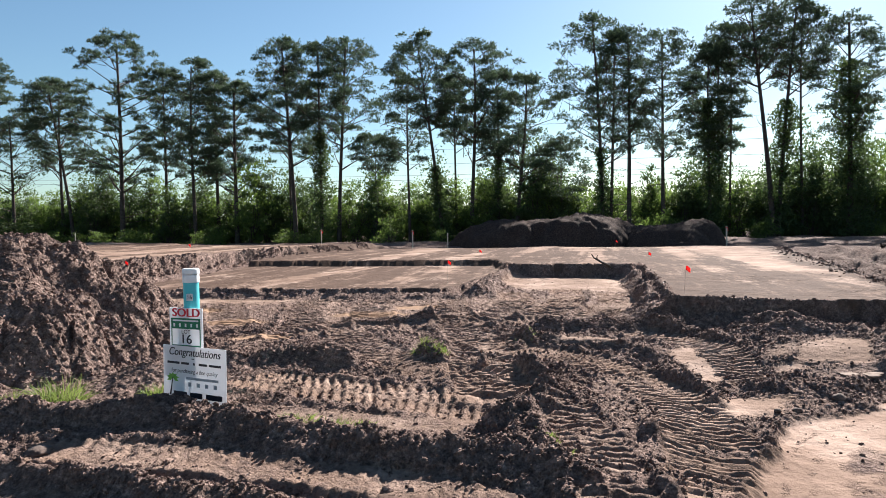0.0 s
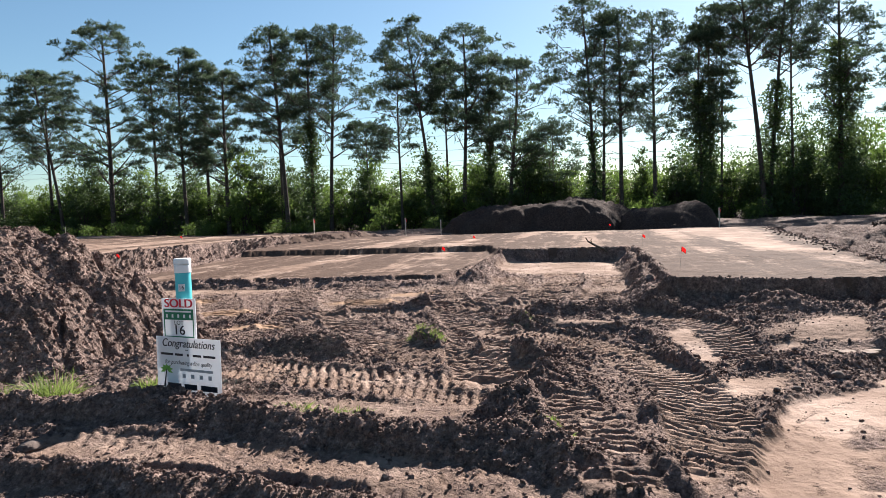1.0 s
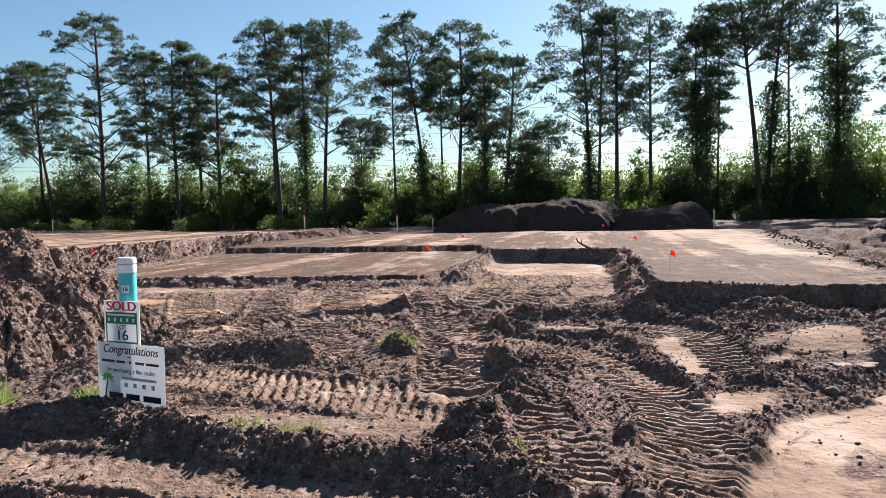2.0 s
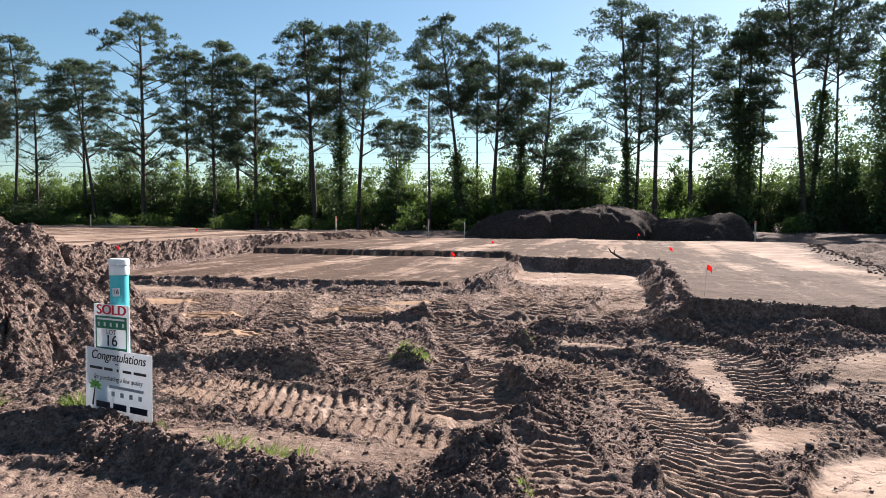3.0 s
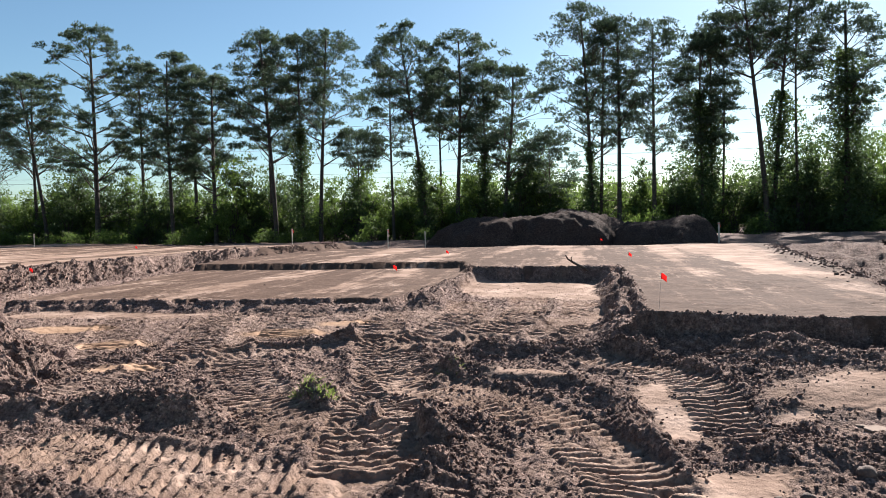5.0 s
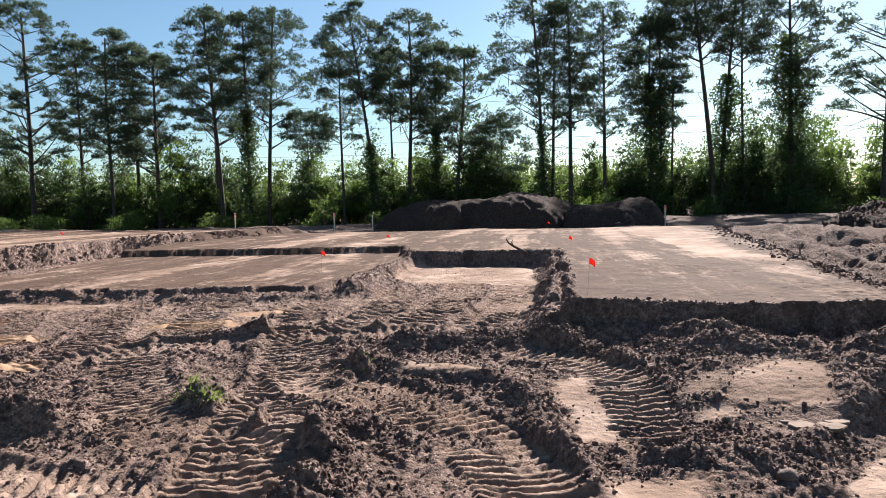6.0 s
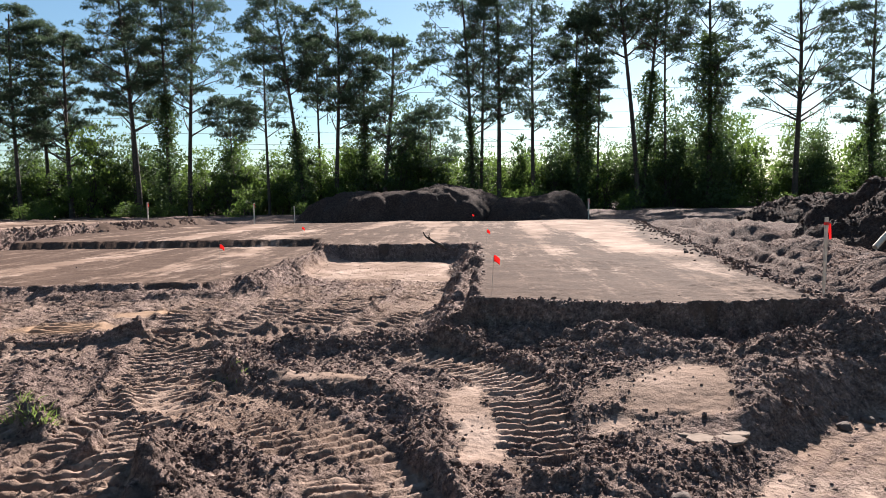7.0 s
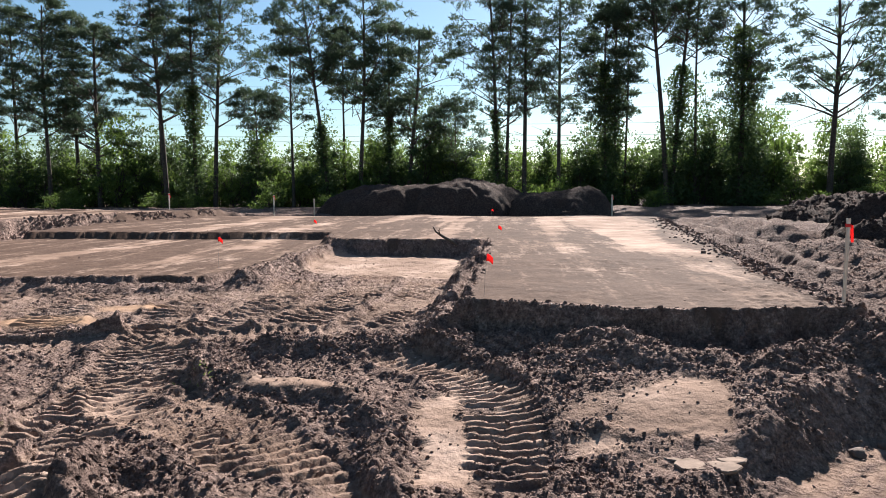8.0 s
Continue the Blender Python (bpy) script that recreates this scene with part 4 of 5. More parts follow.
# ---- the sold sign, the congratulations board and the pipe behind them ----
def congratulations_board():
    ob = new("yard_sign")
    ob.matrix_world = pose(-1.77, 4.506, 0.262, 0, 1.2, -13.3)
    tagged(ob, "white congratulations board stuck in the soil before the sold sign", "sign")
    part("board", box(0.71, 0.006, 0.57, 0, 0, 0, 0.0015), BOARD, ob)
    y = -0.0045
    letters("greeting", "Congratulations", 0.098, INK_DARK, ob, 0.0, y, 0.231, 0.25, 0.92, "black slanted greeting")
    letters("greeting_weight", "Congratulations", 0.098, INK_DARK, ob, 0.003, y - 0.0006, 0.231, 0.25, 0.92, "black slanted greeting")
    bar("small_print", 0.03, 0.008, INK_DARK, ob, -0.01, y, 0.178)
    for i, (x, w) in enumerate([(-0.235, 0.14), (-0.10, 0.09), (0.0, 0.02), (0.10, 0.09), (0.235, 0.13)]):
        bar("name_bar", w, 0.020, INK_DARK, ob, x, y, 0.134, "dark bar of handwriting")
    letters("wish", "for purchasing a fine quality", 0.052, INK_DARK, ob, 0.0, y, 0.065, 0.2, 0.9, "dark slanted line of print")
    bar("firm_bar", 0.36, 0.022, INK_GREY, ob, 0.09, y, 0.005, "thin grey bar")
    for i in range(4):
        bar("firm_mark", 0.035, 0.036, INK_GREY, ob, -0.05 + 0.095 * i, y, -0.048, "grey mark")
    for x, w in [(-0.16, 0.15), (0.02, 0.14), (0.22, 0.18)]:
        bar("name_bar", w, 0.048, INK_DARK, ob, x, y, -0.142, "bold black bar")
    # green palm emblem
    bm = bmesh.new()
    for k in range(7):
        a = radians(-25 + 38 * k)
        tip, side = Vector((math.cos(a), 0, math.sin(a) * 0.75 - 0.12)) * 0.075, Vector((-math.sin(a), 0, math.cos(a))) * 0.016
        c = Vector((-0.245, y, 0.0))
        bm.faces.new([bm.verts.new(p) for p in (c, c + tip * 0.45 - side, c + tip, c + tip * 0.45 + side)])
    part("palm_fronds", bm, INK_LEAF, ob, "green palm fronds emblem")
    bm = bmesh.new()
    bm.faces.new([bm.verts.new(p) for p in ((-0.285, y, -0.16), (-0.265, y, -0.16), (-0.24, y, 0.0), (-0.25, y, 0.0))])
    part("palm_stem", bm, INK_DARK, ob)
    return ob


def sold_sign():
    ob = new("yard_sign")
    ob.matrix_world = pose(-1.896, 4.61, 0.595, 0, 0.6, -10)
    tagged(ob, "white and green sold sign for the plot, before a pipe", "sign")
    part("board", box(0.36, 0.012, 0.56, 0, 0, 0, 0.002), BOARD, ob)
    y = -0.0078
    letters("heading", "SOLD", 0.105, INK_RED, ob, 0.0, y, 0.236, 0, 1.15, "bold red capitals")
    letters("heading_weight", "SOLD", 0.105, INK_RED, ob, 0.009, y - 0.0006, 0.236, 0, 1.15, "bold red capitals")
    bar("green_band", 0.32, 0.095, INK_GREEN, ob, 0.0, y, 0.142, "dark green band")
    bar("firm_bar", 0.28, 0.014, BOARD, ob, 0.0, y - 0.002, 0.168, "pale bar")
    for i in range(5):
        bar("firm_mark", 0.018, 0.030, BOARD, ob, -0.125 + 0.0625 * i, y - 0.002, 0.127, "pale mark")
    bar("side_stripe", 0.010, 0.17, INK_GREEN, ob, -0.155, y, 0.012, "green stripe")
    bar("side_stripe", 0.010, 0.17, INK_GREEN, ob, 0.155, y, 0.012, "green stripe")
    letters("lot_word", "LOT", 0.052, INK_DARK, ob, 0.0, y, 0.067, 0, 1.0)
    letters("lot_number", "16", 0.118, INK_DARK, ob, 0.0, y, 0.0, 0, 1.1)
    letters("lot_number_weight", "16", 0.118, INK_DARK, ob, 0.004, y - 0.0006, 0.0, 0, 1.1)
    bar("green_foot", 0.32, 0.05, INK_GREEN, ob, 0.0, y, -0.075, "dark green band")
    for x in (-0.11, 0.11):
        part("stake", box(0.012, 0.008, 0.5, x, 0.012, -0.42), WIRE, ob, "thin steel stake")
    return ob


def standpipe():
    ob = new("standpipe")
    ob.location = (-1.89, 4.70, ground_z(-1.89, 4.70))
    tagged(ob, "aqua plastic sewer pipe with a white screw cap, upright in soil", "pipe")
    top = 1.222 - ob.location.z

    def round_wall(r, z0, z1, closed=True, ridges=0):
        bm = bmesh.new()
        prof = [(r, z0), (r, z1 - 0.012), (r - 0.003, z1 - 0.004), (r - 0.012, z1), (0.0, z1)]
        rings = []
        for pr, pz in prof[:-1]:
            rings.append([bm.verts.new((pr * math.cos(2 * math.pi * i / 40), pr * math.sin(2 * math.pi * i / 40), pz)) for i in range(40)])
        for a, b in zip(rings, rings[1:]):
            for i in range(40):
                bm.faces.new((a[i], a[(i + 1) % 40], b[(i + 1) % 40], b[i])).smooth = True
        bm.faces.new(rings[-1])
        return bm
    part("pipe", round_wall(0.068, -0.3, top - 0.09), AQUA_PVC, ob)
    part("cap_hub", round_wall(0.0725, top - 0.125, top - 0.052), WHITE_PVC, ob, "white plastic socket")
    part("screw_cap", round_wall(0.0745, top - 0.05, top), WHITE_PVC, ob, "white plastic screw cap")
    sticker = new("sticker")
    sticker.parent = ob
    sticker.matrix_basis = pose(0, 0, top - 0.255, 0, 0, 16)
    bm = bmesh.new()
    cols = [(0.0692 * math.sin(a), -0.0692 * math.cos(a)) for a in np.linspace(-0.42, 0.42, 8)]
    lo, hi = [bm.verts.new((x, y, -0.032)) for x, y in cols], [bm.verts.new((x, y, 0.032)) for x, y in cols]
    for i in range(7):
        bm.faces.new((lo[i], lo[i + 1], hi[i + 1], hi[i]))
    part("label_paper", bm, BOARD, sticker, "white paper sticker")
    letters("number", "16", 0.048, INK_DARK, sticker, 0, -0.0712, 0)
    return ob


congratulations_board()
sold_sign()
standpipe()


# ---- marker flags, stakes, a root ----
def pin_flag(x, y, z_flag, lean=4, turn=20):
    g = ground_z(x, y)
    ob = new("pin_flag")
    ob.matrix_world = pose(x, y, g, lean, 0, turn)
    tagged(ob, "small red marker flag on a thin wire in graded soil", "flag", "marker flags")
    h = max(0.18, z_flag - g + 0.05)
    v, f = tube([(0, 0, -0.08), (0, 0, h * 0.5), (0.004, 0, h)], [0.0016] * 3, 6)
    child("wire", mesh("wire", v, f, True, WIRE), ob, "thin steel wire")
    bm = bmesh.new()
    n = 6
    rows = []
    for i in range(n + 1):
        u = i / n
        rows.append([bm.verts.new((0.075 * u, 0.012 * math.sin(u * 5), h - 0.07 * k - 0.03 * u + 0.012 * math.sin(4 * u))) for k in (0, 0.5, 1)])
    for a, b in zip(rows, rows[1:]):
        for k in range(2):
            bm.faces.new((a[k], b[k], b[k + 1], a[k + 1])).smooth = True
    fl = part("flag", bm, FLAG, ob)
    fl.modifiers.new("film", "SOLIDIFY").thickness = 0.0008
    return ob


def stake(x, y, height, width=0.04, ribbon=True, lean=0.0, label="slim wooden survey stake with a red ribbon"):
    ob = new("survey_stake")
    ob.matrix_world = pose(x, y, ground_z(x, y), 0, lean, 8)
    tagged(ob, label, "stake", "survey stakes")
    bm = box(width, width * 0.5, height + 0.2, 0, 0, height / 2 - 0.1, 0.003)
    for v in bm.verts:
        if v.co.z < 0:
            v.co.x *= 0.4
    part("lath", bm, LATH, ob)
    if ribbon:
        bm = bmesh.new()
        for x0, s in ((width * 0.35, 0.9), (width * 0.25, 0.55)):
            pts = [(x0 + 0.015, -0.012), (x0 + 0.035 * s, 0.0), (x0 + 0.045 * s, 0.006)]
            for i, (px, py) in enumerate(pts[:-1]):
                qx, qy = pts[i + 1]
                za, zb = height - 0.06 - 0.09 * i * s, height - 0.06 - 0.09 * (i + 1) * s
                bm.faces.new([bm.verts.new(p) for p in ((px - 0.018, py, za), (px + 0.01, py, za), (qx + 0.01, qy, zb), (qx - 0.016, qy, zb))])
        wrap = [(-0.55, -0.3), (0.55, -0.3), (0.55, 0.3), (-0.55, 0.3)]
        for (ax, ay), (bx2, by2) in zip(wrap, wrap[1:] + wrap[:1]):
            bm.faces.new([bm.verts.new((px * width, py * width, pz)) for px, py, pz in ((ax, ay, height - 0.08), (bx2, by2, height - 0.08), (bx2, by2, height - 0.05), (ax, ay, height - 0.05))])
        rb = part("ribbon", bm, FLAG, ob, "red plastic ribbon")
        rb.modifiers.new("film", "SOLIDIFY").thickness = 0.001
    return ob


pin_flag(-1.163, 13.632, 0.755)
pin_flag(3.092, 9.692, 0.86, 6, 30)
pin_flag(3.358, 17.29, 0.74)
pin_flag(-8.953, 13.762, 0.786, -3)
pin_flag(3.33, 30.4, 0.70)
pin_flag(-1.47, 21.07, 0.70)
pin_flag(-12.86, 23.16, 0.95)
stake(6.43, 9.42, 1.17, 0.038, lean=1.0)
stake(6.27, 9.52, 0.15, 0.05, False, label="short square wooden hub stake in the pad's corner")
stake(-7.04, 35.66, 0.98, 0.08)
stake(8.73, 34.26, 1.0, 0.08)
stake(-12.35, 36, 1.0, 0.07)
stake(-5.17, 36, 0.9, 0.06, False, label="slim bare wooden survey stake")
stake(-27.9, 36, 0.75, 0.06, False, label="slim bare wooden survey stake")


def dead_root():
    ob = new("dead_root")
    g = ground_z(2.1, 17.9) - 0.02
    ob.location = (2.0, 17.85, g)
    tagged(ob, "bent dark dead root sticking out at the bank's edge", "root")
    p = [(-0.03, 0, 0.27), (0.03, -0.02, 0.17), (0.12, -0.1, 0.12), (0.24, -0.2, 0.05), (0.40, -0.3, -0.02), (0.5, -0.32, -0.1)]
    v, f = tube(p, [0.014, 0.022, 0.028, 0.032, 0.034, 0.03], 8)
    child("stem", mesh("stem", v, f, True, ROOT), ob)
    v, f = tube([(0.12, -0.1, 0.12), (0.10, -0.16, 0.2), (0.13, -0.2, 0.26)], [0.018, 0.012, 0.005], 6)
    child("shoot", mesh("shoot", v, f, True, ROOT), ob)


dead_root()


# ---- the unfinished house on the next lot ----
def house():
    ob = new("house")
    ux, uy = -0.265, 0.964
    ob.matrix_world = Matrix(((-ux, -uy, 0, -25.63), (-uy, ux, 0, 25.9), (0, 0, 1, 0.6), (0, 0, 0, 1)))
    tagged(ob, "unfinished cream stucco house with a corner porch and bare hip roof", "house")
    top = 2.95

    def panel(x0, x1, y0, y1, z0, z1):
        return box(x1 - x0, y1 - y0, z1 - z0, (x0 + x1) / 2, (y0 + y1) / 2, (z0 + z1) / 2)
    win = new("front_wall")
    win.parent = ob
    part("wall_pier", panel(2.27, 2.89, 0, 0.2, 0, top), STUCCO, win)
    part("wall_below", panel(2.89, 3.81, 0, 0.2, 0, 0.85), STUCCO, win)
    part("wall_above", panel(2.89, 3.81, 0, 0.2, 2.25, top), STUCCO, win)
    part("wall_field", panel(3.81, 14, 0, 0.2, 0, top), STUCCO, win)
    part("side_wall", panel(2.27, 2.47, 0.2, 9, 0, top), STUCCO, ob)
    part("back_wall", panel(2.47, 13.8, 8.8, 9, 0, top), STUCCO, ob)
    part("end_wall", panel(13.8, 14, 0.2, 9, 0, top), STUCCO, ob)
    part("beam", panel(-0.2, 2.27, -0.18, 0.18, 2.62, top), STUCCO, ob)
    part("beam", panel(-0.18, 0.18, 0.18, 9, 2.62, top), STUCCO, ob)
    part("column", box(0.38, 0.38, 2.62, 0, 0, 1.31, 0.015), STUCCO, ob)
    part("column", box(0.38, 0.38, 2.62, 0, 8.8, 1.31, 0.015), STUCCO, ob)
    part("slab", panel(-0.4, 14.1, -0.3, 9.2, -0.4, 0.0), STONE, ob, "grey concrete slab")
    w = new("window")
    w.parent = ob
    for n, b in (("frame_side", panel(2.89, 2.95, 0.05, 0.13, 0.85, 2.25)), ("frame_side", panel(3.75, 3.81, 0.05, 0.13, 0.85, 2.25)),
                 ("frame_rail", panel(2.95, 3.75, 0.05, 0.13, 0.85, 0.91)), ("frame_rail", panel(2.95, 3.75, 0.05, 0.13, 2.19, 2.25)), ("pane", panel(2.95, 3.75, 0.085, 0.095, 0.91, 2.19))):
        part(n, b, GLASS if n == "pane" else WHITE_PVC, w)
    # hip roof, its edge boards and the boarding under the eaves
    x0, x1, y0, y1, e, h = -0.6, 14.6, -0.6, 9.6, top + 0.1, top + 0.1 + 1.95
    bm = bmesh.new()
    v = [bm.verts.new(p) for p in ((x0, y0, e), (x1, y0, e), (x1, y1, e), (x0, y1, e), (x0 + 5.1, (y0 + y1) / 2, h), (x1 - 5.1, (y0 + y1) / 2, h))]
    for f in ((0, 1, 5, 4), (1, 2, 5), (2, 3, 4, 5), (3, 0, 4)):
        bm.faces.new([v[i] for i in f])
    bmesh.ops.solidify(bm, geom=list(bm.faces), thickness=0.05)
    part("roof", bm, FELT, ob, "pale grey roof underlay")
    for b in (panel(x0, x1, y0 - 0.03, y0, e - 0.17, e + 0.03), panel(x0, x1, y1, y1 + 0.03, e - 0.17, e + 0.03),
              panel(x0 - 0.03, x0, y0, y1, e - 0.17, e + 0.03), panel(x1, x1 + 0.03, y0, y1, e - 0.17, e + 0.03)):
        part("fascia", b, FASCIA, ob, "raw timber fascia board")
    part("soffit", panel(x0, x1, y0, y1, e - 0.10, e - 0.08), STUCCO, ob)
    return ob


house()


# ---- stones, cracked crust, loose pipe, fallen log ----
def stone(x, y, r, seed, label, flat=0.75):
    bm = bmesh.new()
    bmesh.ops.create_icosphere(bm, subdivisions=3, radius=1)
    for v in bm.verts:
        k = 1 + 0.22 * noise.noise(v.co * 1.3 + Vector((seed, 0, 0))) + 0.16 * noise.noise(v.co * 3.4 + Vector((0, seed, 0))) + 0.06 * noise.noise(v.co * 9)
        v.co = Vector((v.co.x * r * 1.15, v.co.y * r, v.co.z * r * flat)) * k
    for f in bm.faces:
        f.smooth = True
    me = bpy.data.meshes.new("stone")
    bm.to_mesh(me)
    bm.free()
    me.materials.append(STONE)
    ob = new("stone", me)
    ob.matrix_world = pose(x, y, ground_z(x, y) + r * flat * 0.45, 0, 0, seed * 40)
    return tagged(ob, label, "stone", "loose stones")


stone(3.93, 6.02, 0.055, 1, "rounded grey-brown stone at the edge of the sand drive")
stone(5.52, 7.33, 0.05, 2, "rounded grey stone at the foot of a soil bank")
stone(5.78, 7.5, 0.045, 3, "small grey stone at the foot of a soil bank")
stone(3.45, 5.62, 0.035, 4, "small dark stone in a sandy hollow")
stone(3.25, 5.5, 0.028, 5, "small dark stone in a sandy hollow")
stone(-3.0, 3.55, 0.08, 6, "flat broken clod beside the lane", 0.4)
stone(-2.3, 3.3, 0.09, 7, "flat broken clod beside the lane", 0.4)


def crust():
    ob = new("cracked_crust")
    cx, cy = 4.40, 6.87
    ob.location = (cx, cy, float(terrain(cx + np.linspace(-0.2, 0.2, 9), np.full(9, cy))[0].mean()) + 0.004)
    tagged(ob, "cracked plates of dried sandy crust lying on dark soil", "soil crust")
    for i, (a, r) in enumerate([(0.3, 0.10), (1.5, 0.085), (2.7, 0.11), (4.0, 0.09), (5.2, 0.10)]):
        bm = bmesh.new()
        c = Vector((math.cos(a) * 0.15, math.sin(a) * 0.12, 0))
        ring = [c + Vector((math.cos(t) * r * random.uniform(0.8, 1.3), math.sin(t) * r * random.uniform(0.7, 1.1), random.uniform(-0.006, 0.008))) for t in [k * math.pi / 4 for k in range(8)]]
        lo, hi = [bm.verts.new(p - Vector((0, 0, 0.02))) for p in ring], [bm.verts.new(p) for p in ring]
        bm.faces.new(hi), bm.faces.new(lo[::-1])
        for k in range(8):
            bm.faces.new((lo[k], lo[(k + 1) % 8], hi[(k + 1) % 8], hi[k]))
        bmesh.ops.bevel(bm, geom=list(bm.edges), offset=0.006, segments=1, affect="EDGES")
        part("plate", bm, SANDCRUST, ob)


SANDCRUST = speckled("sandy crust", (0.13, 0.088, 0.065), (0.25, 0.175, 0.13), 12, 0.95, 0.5, 0.008)
crust()


def loose_pipe(pts, r, label):
    ob = new("loose_pipe")
    p = np.array([(x, y, ground_z(x, y) + r * 0.45) for x, y in pts])
    v, f = tube(p, [r] * len(p), 10)
    tagged(ob, label, "pipe", "loose pipes")
    child("run", mesh("run", v, f, True, DULL_PVC), ob)


loose_pipe([(8.2, 34.2), (8.7, 33.6)], 0.06, "short white pipe length on dark soil")


def log(p0, p1, r, label):
    ob = new("fallen_log")
    tagged(ob, label, "log")
    a, b = Vector(p0), Vector(p1)
    pts = [a.lerp(b, t) + Vector((0, 0, 0.06 * math.sin(5 * t))) for t in np.linspace(0, 1, 9)]
    v, f = tube([tuple(q) for q in pts], np.linspace(r, r * 0.6, 9), 8)
    child("stem", mesh("stem", v, f, True, LATH), ob)


log((11.2, 16.6, ground_z(11.2, 16.6) + 0.1), (13.2, 17.4, 1.75), 0.06, "pale bare log leaning on a soil heap")


# ---- grass ----
def grass(x, y, radius, count, height, label="clump of bright green grass growing in bare soil"):
    ob = new("grass_clump")
    z = ground_z(x, y)
    ob.location = (x, y, z)
    tagged(ob, label, "grass", "grass clumps")
    a, r = rng.uniform(0, 2 * np.pi, count), radius * np.sqrt(rng.uniform(size=count))
    cx, cy = r * np.cos(a), r * np.sin(a) * 0.7
    cz = terrain(cx + x, cy + y)[0] - z - 0.01
    c = np.stack([cx, cy, cz], 1)
    d = np.stack([cx / radius * 0.7 + rng.normal(size=count) * 0.35, cy / radius * 0.7 + rng.normal(size=count) * 0.35, np.ones(count)], 1)
    d /= np.linalg.norm(d, axis=1)[:, None]
    side = np.cross(d, rng.normal(size=(count, 3)))
    side /= np.linalg.norm(side, axis=1)[:, None]
    ln = (height * rng.uniform(0.35, 1.2, count))[:, None]
    w = 0.0035
    mid = c + d * ln * 0.55
    tip = c + d * ln * 0.9 + np.stack([d[:, 0], d[:, 1], -0.3 * np.ones(count)], 1) * ln * 0.3
    v = np.stack([c - side * w, c + side * w, mid + side * w * 0.8, mid - side * w * 0.8, tip, tip], 1).reshape(-1, 3)
    k = np.arange(count)[:, None] * 6
    f = np.concatenate([k + np.array([[0, 1, 2, 3]]), k + np.array([[3, 2, 4, 5]])])
    child("blade_mass", mesh("blade_mass", v, f, False, GRASS), ob)["kind"] = "stuff"
    return ob


grass(-0.06, 6.82, 0.12, 90, 0.10)
grass(-0.28, 6.95, 0.12, 60, 0.12)
grass(0.88, 7.86, 0.14, 50, 0.06, "few small blades of grass on a soil lump")
grass(-0.36, 4.05, 0.16, 220, 0.11)
grass(-0.70, 4.20, 0.16, 140, 0.09)
grass(-0.15, 4.15, 0.10, 60, 0.07)
grass(-3.0, 4.35, 0.20, 330, 0.31)
grass(-3.35, 4.15, 0.18, 150, 0.14)
grass(-2.28, 4.68, 0.10, 110, 0.16)
grass(-1.38, 4.36, 0.07, 60, 0.10)
grass(1.35, 3.6, 0.12, 70, 0.06)
grass(7.0, 9.3, 0.14, 90, 0.10)


# ---- loose clods of soil ----
def clods(name, n, area, sizes, keep, label, on=None, fine=True, soil=None):
    """Many crumbs of soil lying on the ground; keep(crumb, sand, x, y) is the chance that one lies there."""
    r = np.random.default_rng(len(name) + n)
    x, y = r.uniform(area[0], area[1], n), r.uniform(area[2], area[3], n)
    z, sand, _, crumb = terrain(x, y)
    if on is not None:
        z = np.maximum(z, z + on(x, y))
    ok = r.uniform(size=n) < keep(crumb, sand, x, y)
    x, y, z = x[ok], y[ok], z[ok]
    n = len(x)
    if fine:
        w = 0.866
        base = np.array([(1.15, 0, -0.6), (-0.58, w * 1.15, -0.6), (-0.58, -w * 1.15, -0.6), (0.62, 0.2, 0.5), (-0.42, 0.5, 0.62), (-0.3, -0.62, 0.5)], float)
        tri = np.array([(0, 1, 3), (1, 4, 3), (1, 2, 4), (2, 5, 4), (2, 0, 5), (0, 3, 5), (3, 4, 5)])
    else:
        g = (1 + 5 ** 0.5) / 2
        base = np.array([(-1, g, 0), (1, g, 0), (-1, -g, 0), (1, -g, 0), (0, -1, g), (0, 1, g), (0, -1, -g), (0, 1, -g), (g, 0, -1), (g, 0, 1), (-g, 0, -1), (-g, 0, 1)]) / math.hypot(1, g)
        tri = np.array([(0, 11, 5), (0, 5, 1), (0, 1, 7), (0, 7, 10), (0, 10, 11), (1, 5, 9), (5, 11, 4), (11, 10, 2), (10, 7, 6), (7, 1, 8),
                        (3, 9, 4), (3, 4, 2), (3, 2, 6), (3, 6, 8), (3, 8, 9), (4, 9, 5), (2, 4, 11), (6, 2, 10), (8, 6, 7), (9, 8, 1)])
    s = sizes[0] * (sizes[1] / sizes[0]) ** (r.uniform(size=n) ** 1.8)
    q, _ = np.linalg.qr(r.normal(size=(n, 3, 3)))
    if fine:
        a, lean = r.uniform(0, 2 * np.pi, n), r.normal(size=(n, 2)) * 0.3
        c, d = np.cos(a), np.sin(a)
        q = np.stack([np.stack([c, -d, lean[:, 0]], 1), np.stack([d, c, lean[:, 1]], 1), np.stack([0 * c, 0 * c, 0 * c + 1], 1)], 1)
    v = base[None] * (1 + r.uniform(-0.28, 0.28, (n, len(base), 1))) * (s[:, None, None] * r.uniform(0.7, 1.2, (n, 1, 3)))
    v = np.einsum("nij,nkj->nki", q, v)
    v += np.stack([x, y, z + s * 0.12], 1)[:, None, :]
    f = tri[None] + (np.arange(n) * len(base))[:, None, None]
    me = mesh(name, v.reshape(-1, 3), f.reshape(-1, 3), False, soil or SOIL)
    return tagged(new(name, me), label, "soil", kind="stuff")


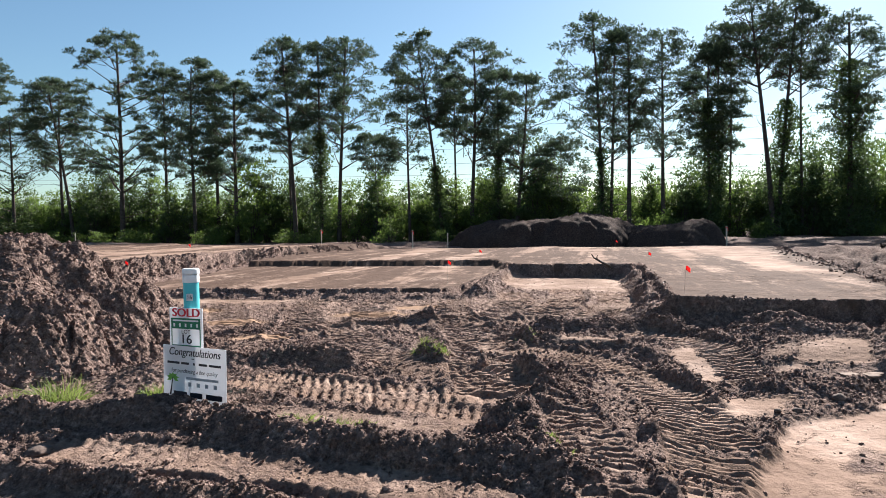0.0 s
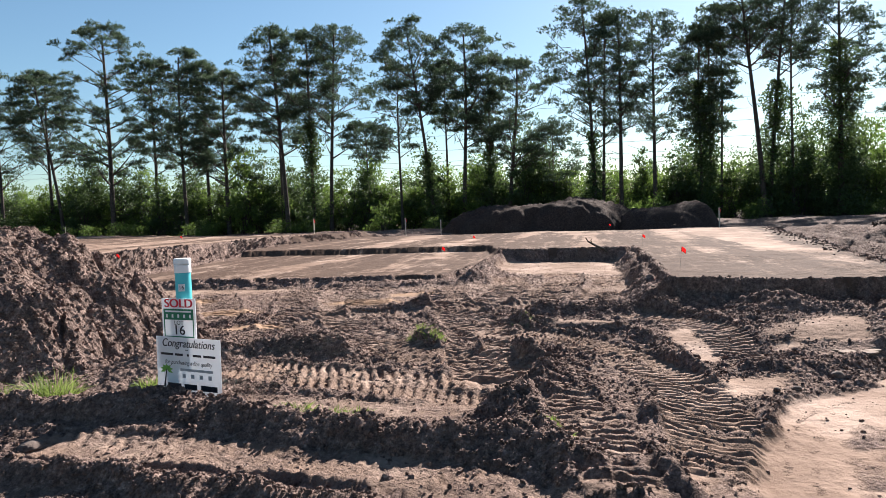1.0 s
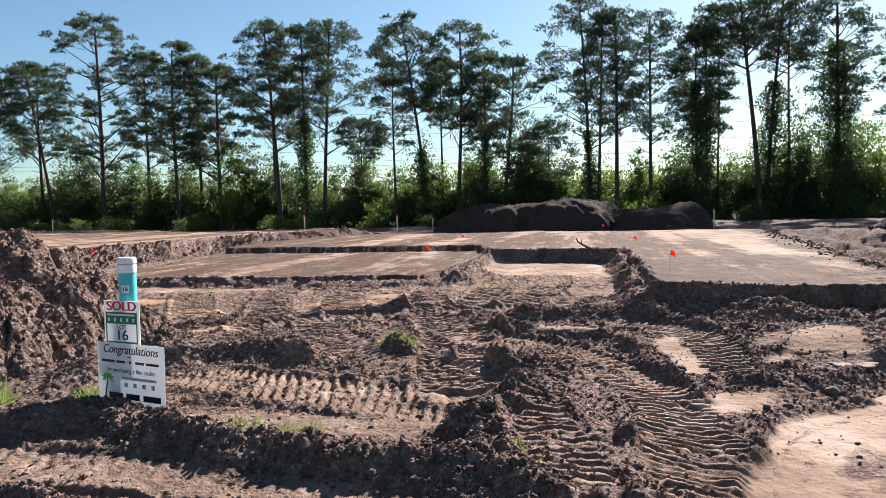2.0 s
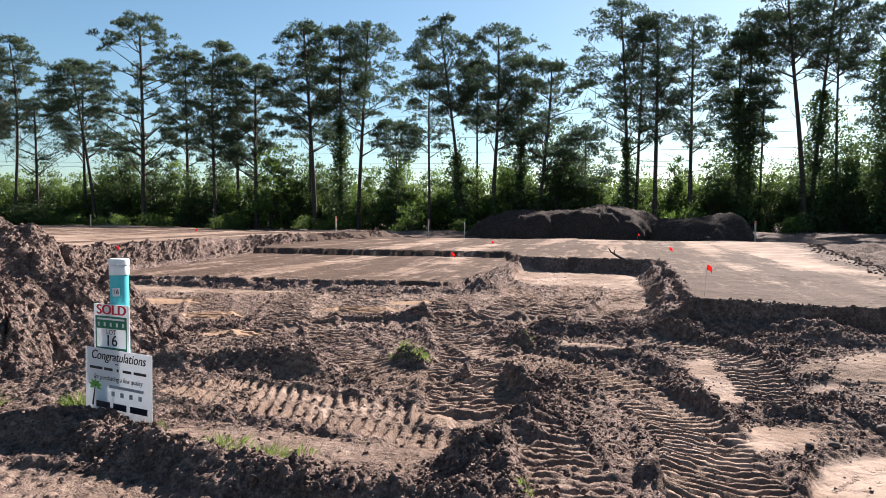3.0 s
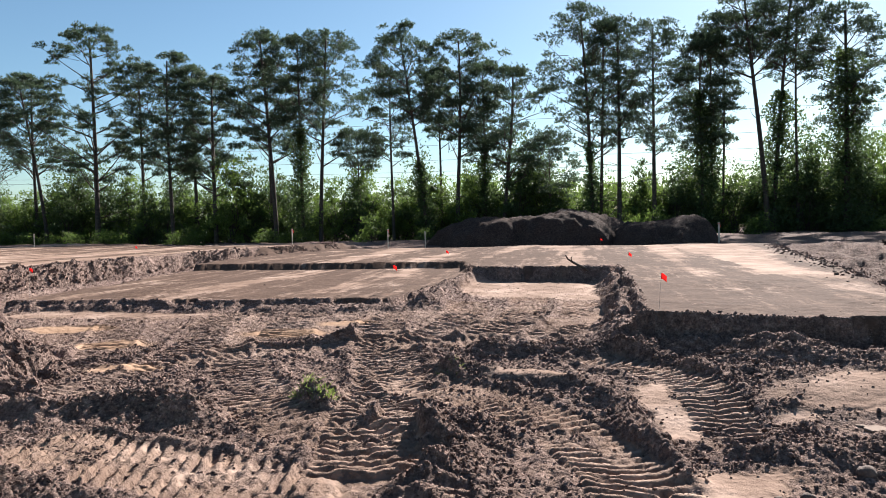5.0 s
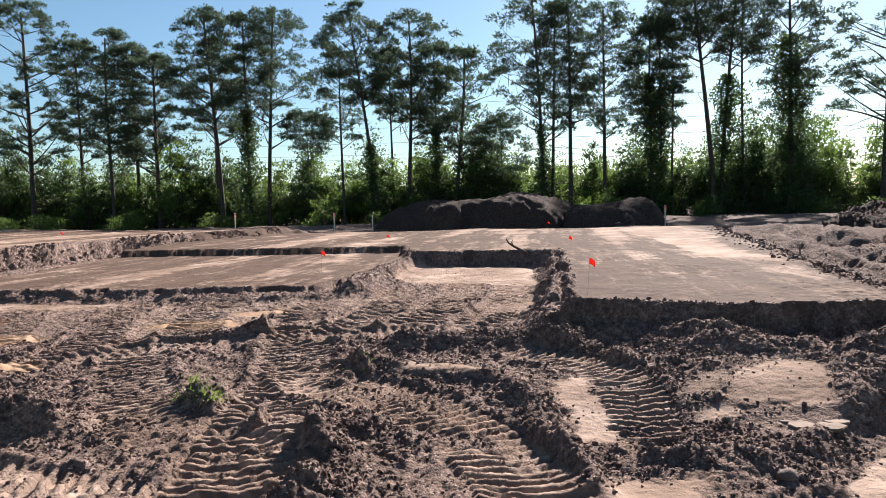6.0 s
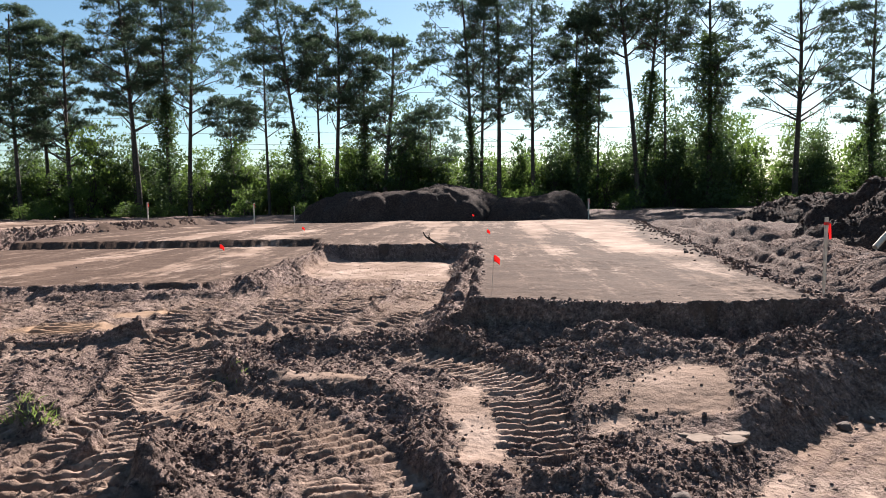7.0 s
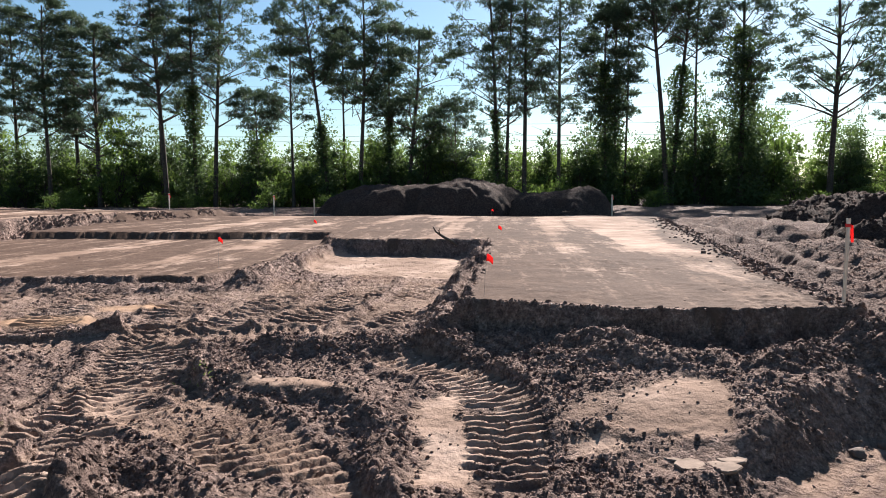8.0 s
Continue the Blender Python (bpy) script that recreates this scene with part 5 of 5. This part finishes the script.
def on_soil(top, least):
    def keep(c, s, x, y):
        patchy = step(-0.5, 0.6, fbm(x, y, 0.7, 3, 301))
        on_pad = step(0.05, 0.15, np.maximum(inside(x, y, PAD), inside(x, y, LOW_PAD)))
        return np.clip(c * (top - 1.1 * s) * (0.25 + 0.75 * patchy), least, 1) * (1 - 0.97 * on_pad)
    return keep


clods("soil_crumbs", 125000, (-3.6, 6.4, 2.6, 9.6), (0.008, 0.024), on_soil(1.25, 0.004), "fine crumbs of dark turned soil")
clods("soil_clods", 22000, (-3.6, 6.6, 2.6, 10.0), (0.012, 0.036), on_soil(0.42, 0.002), "loose clods of dark turned soil", fine=False)
clods("far_soil_crumbs", 50000, (-11, 12.5, 9.3, 21.0), (0.009, 0.030), on_soil(1.1, 0.003), "loose crumbs of turned soil farther back")
clods("sand_clods", 40, (3.7, 5.0, 7.05, 8.3), (0.008, 0.024), lambda c, s, x, y: s * 0.9, "dark clods scattered on a patch of pale sand", fine=False)
clods("heap_crumbs", 24000, (-8.0, -2.6, 3.6, 8.2), (0.010, 0.036), lambda c, s, x, y: (near_heap(x, y) > 0.02) * 0.6, "crumbling soil on the big heap", near_heap)
clods("bank_clods", 36000, (-11.5, -8.0, 11.5, 31), (0.018, 0.06), lambda c, s, x, y: np.exp(-((inside(x, y, NEXT_LOT) + 0.08) / 0.2) ** 2) * step(-0.7, 0.3, fbm(x, y, 0.9, 2, 401)), "clods along the bank of the next plot")
clods("heap_clods", 900, (-8.5, -2.6, 3.6, 8.6), (0.015, 0.055), lambda c, s, x, y: (near_heap(x, y) > 0.02) * 0.6, "clods on the big soil heap", near_heap, False)


def along_edge(x, y):
    d, _, _ = along(x, y, [(6.9, 10.3), (7.15, 12.8), (7.9, 17.8), (9.6, 28)])
    return np.exp(-(d / 0.4) ** 2)


right_heap, far_heap = round_heap(15.3, 18.8, 4.0, 4.6, 1.9, 231, 0.15, 1.2), round_heap(20.3, 31.0, 6.0, 6.0, 1.0, 221, 0.20, 1.2)
clods("edge_clods", 14000, (6.2, 10.2, 9.8, 28), (0.018, 0.06), lambda c, s, x, y: along_edge(x, y), "dark clods heaped along the edge of the graded pad")
clods("spoil_clods", 9000, (11.0, 19.5, 14.0, 23.6), (0.02, 0.075), lambda c, s, x, y: (right_heap(x, y) > 0.02) * 0.8, "clods and lumps on the spoil heap", right_heap, soil=SHADED_SOIL)
clods("spoil_clods", 7000, (14.2, 26.7, 24.5, 37.5), (0.03, 0.09), lambda c, s, x, y: (far_heap(x, y) > 0.02) * 0.8, "clods and lumps on the low spoil heap", far_heap, soil=SHADED_SOIL)
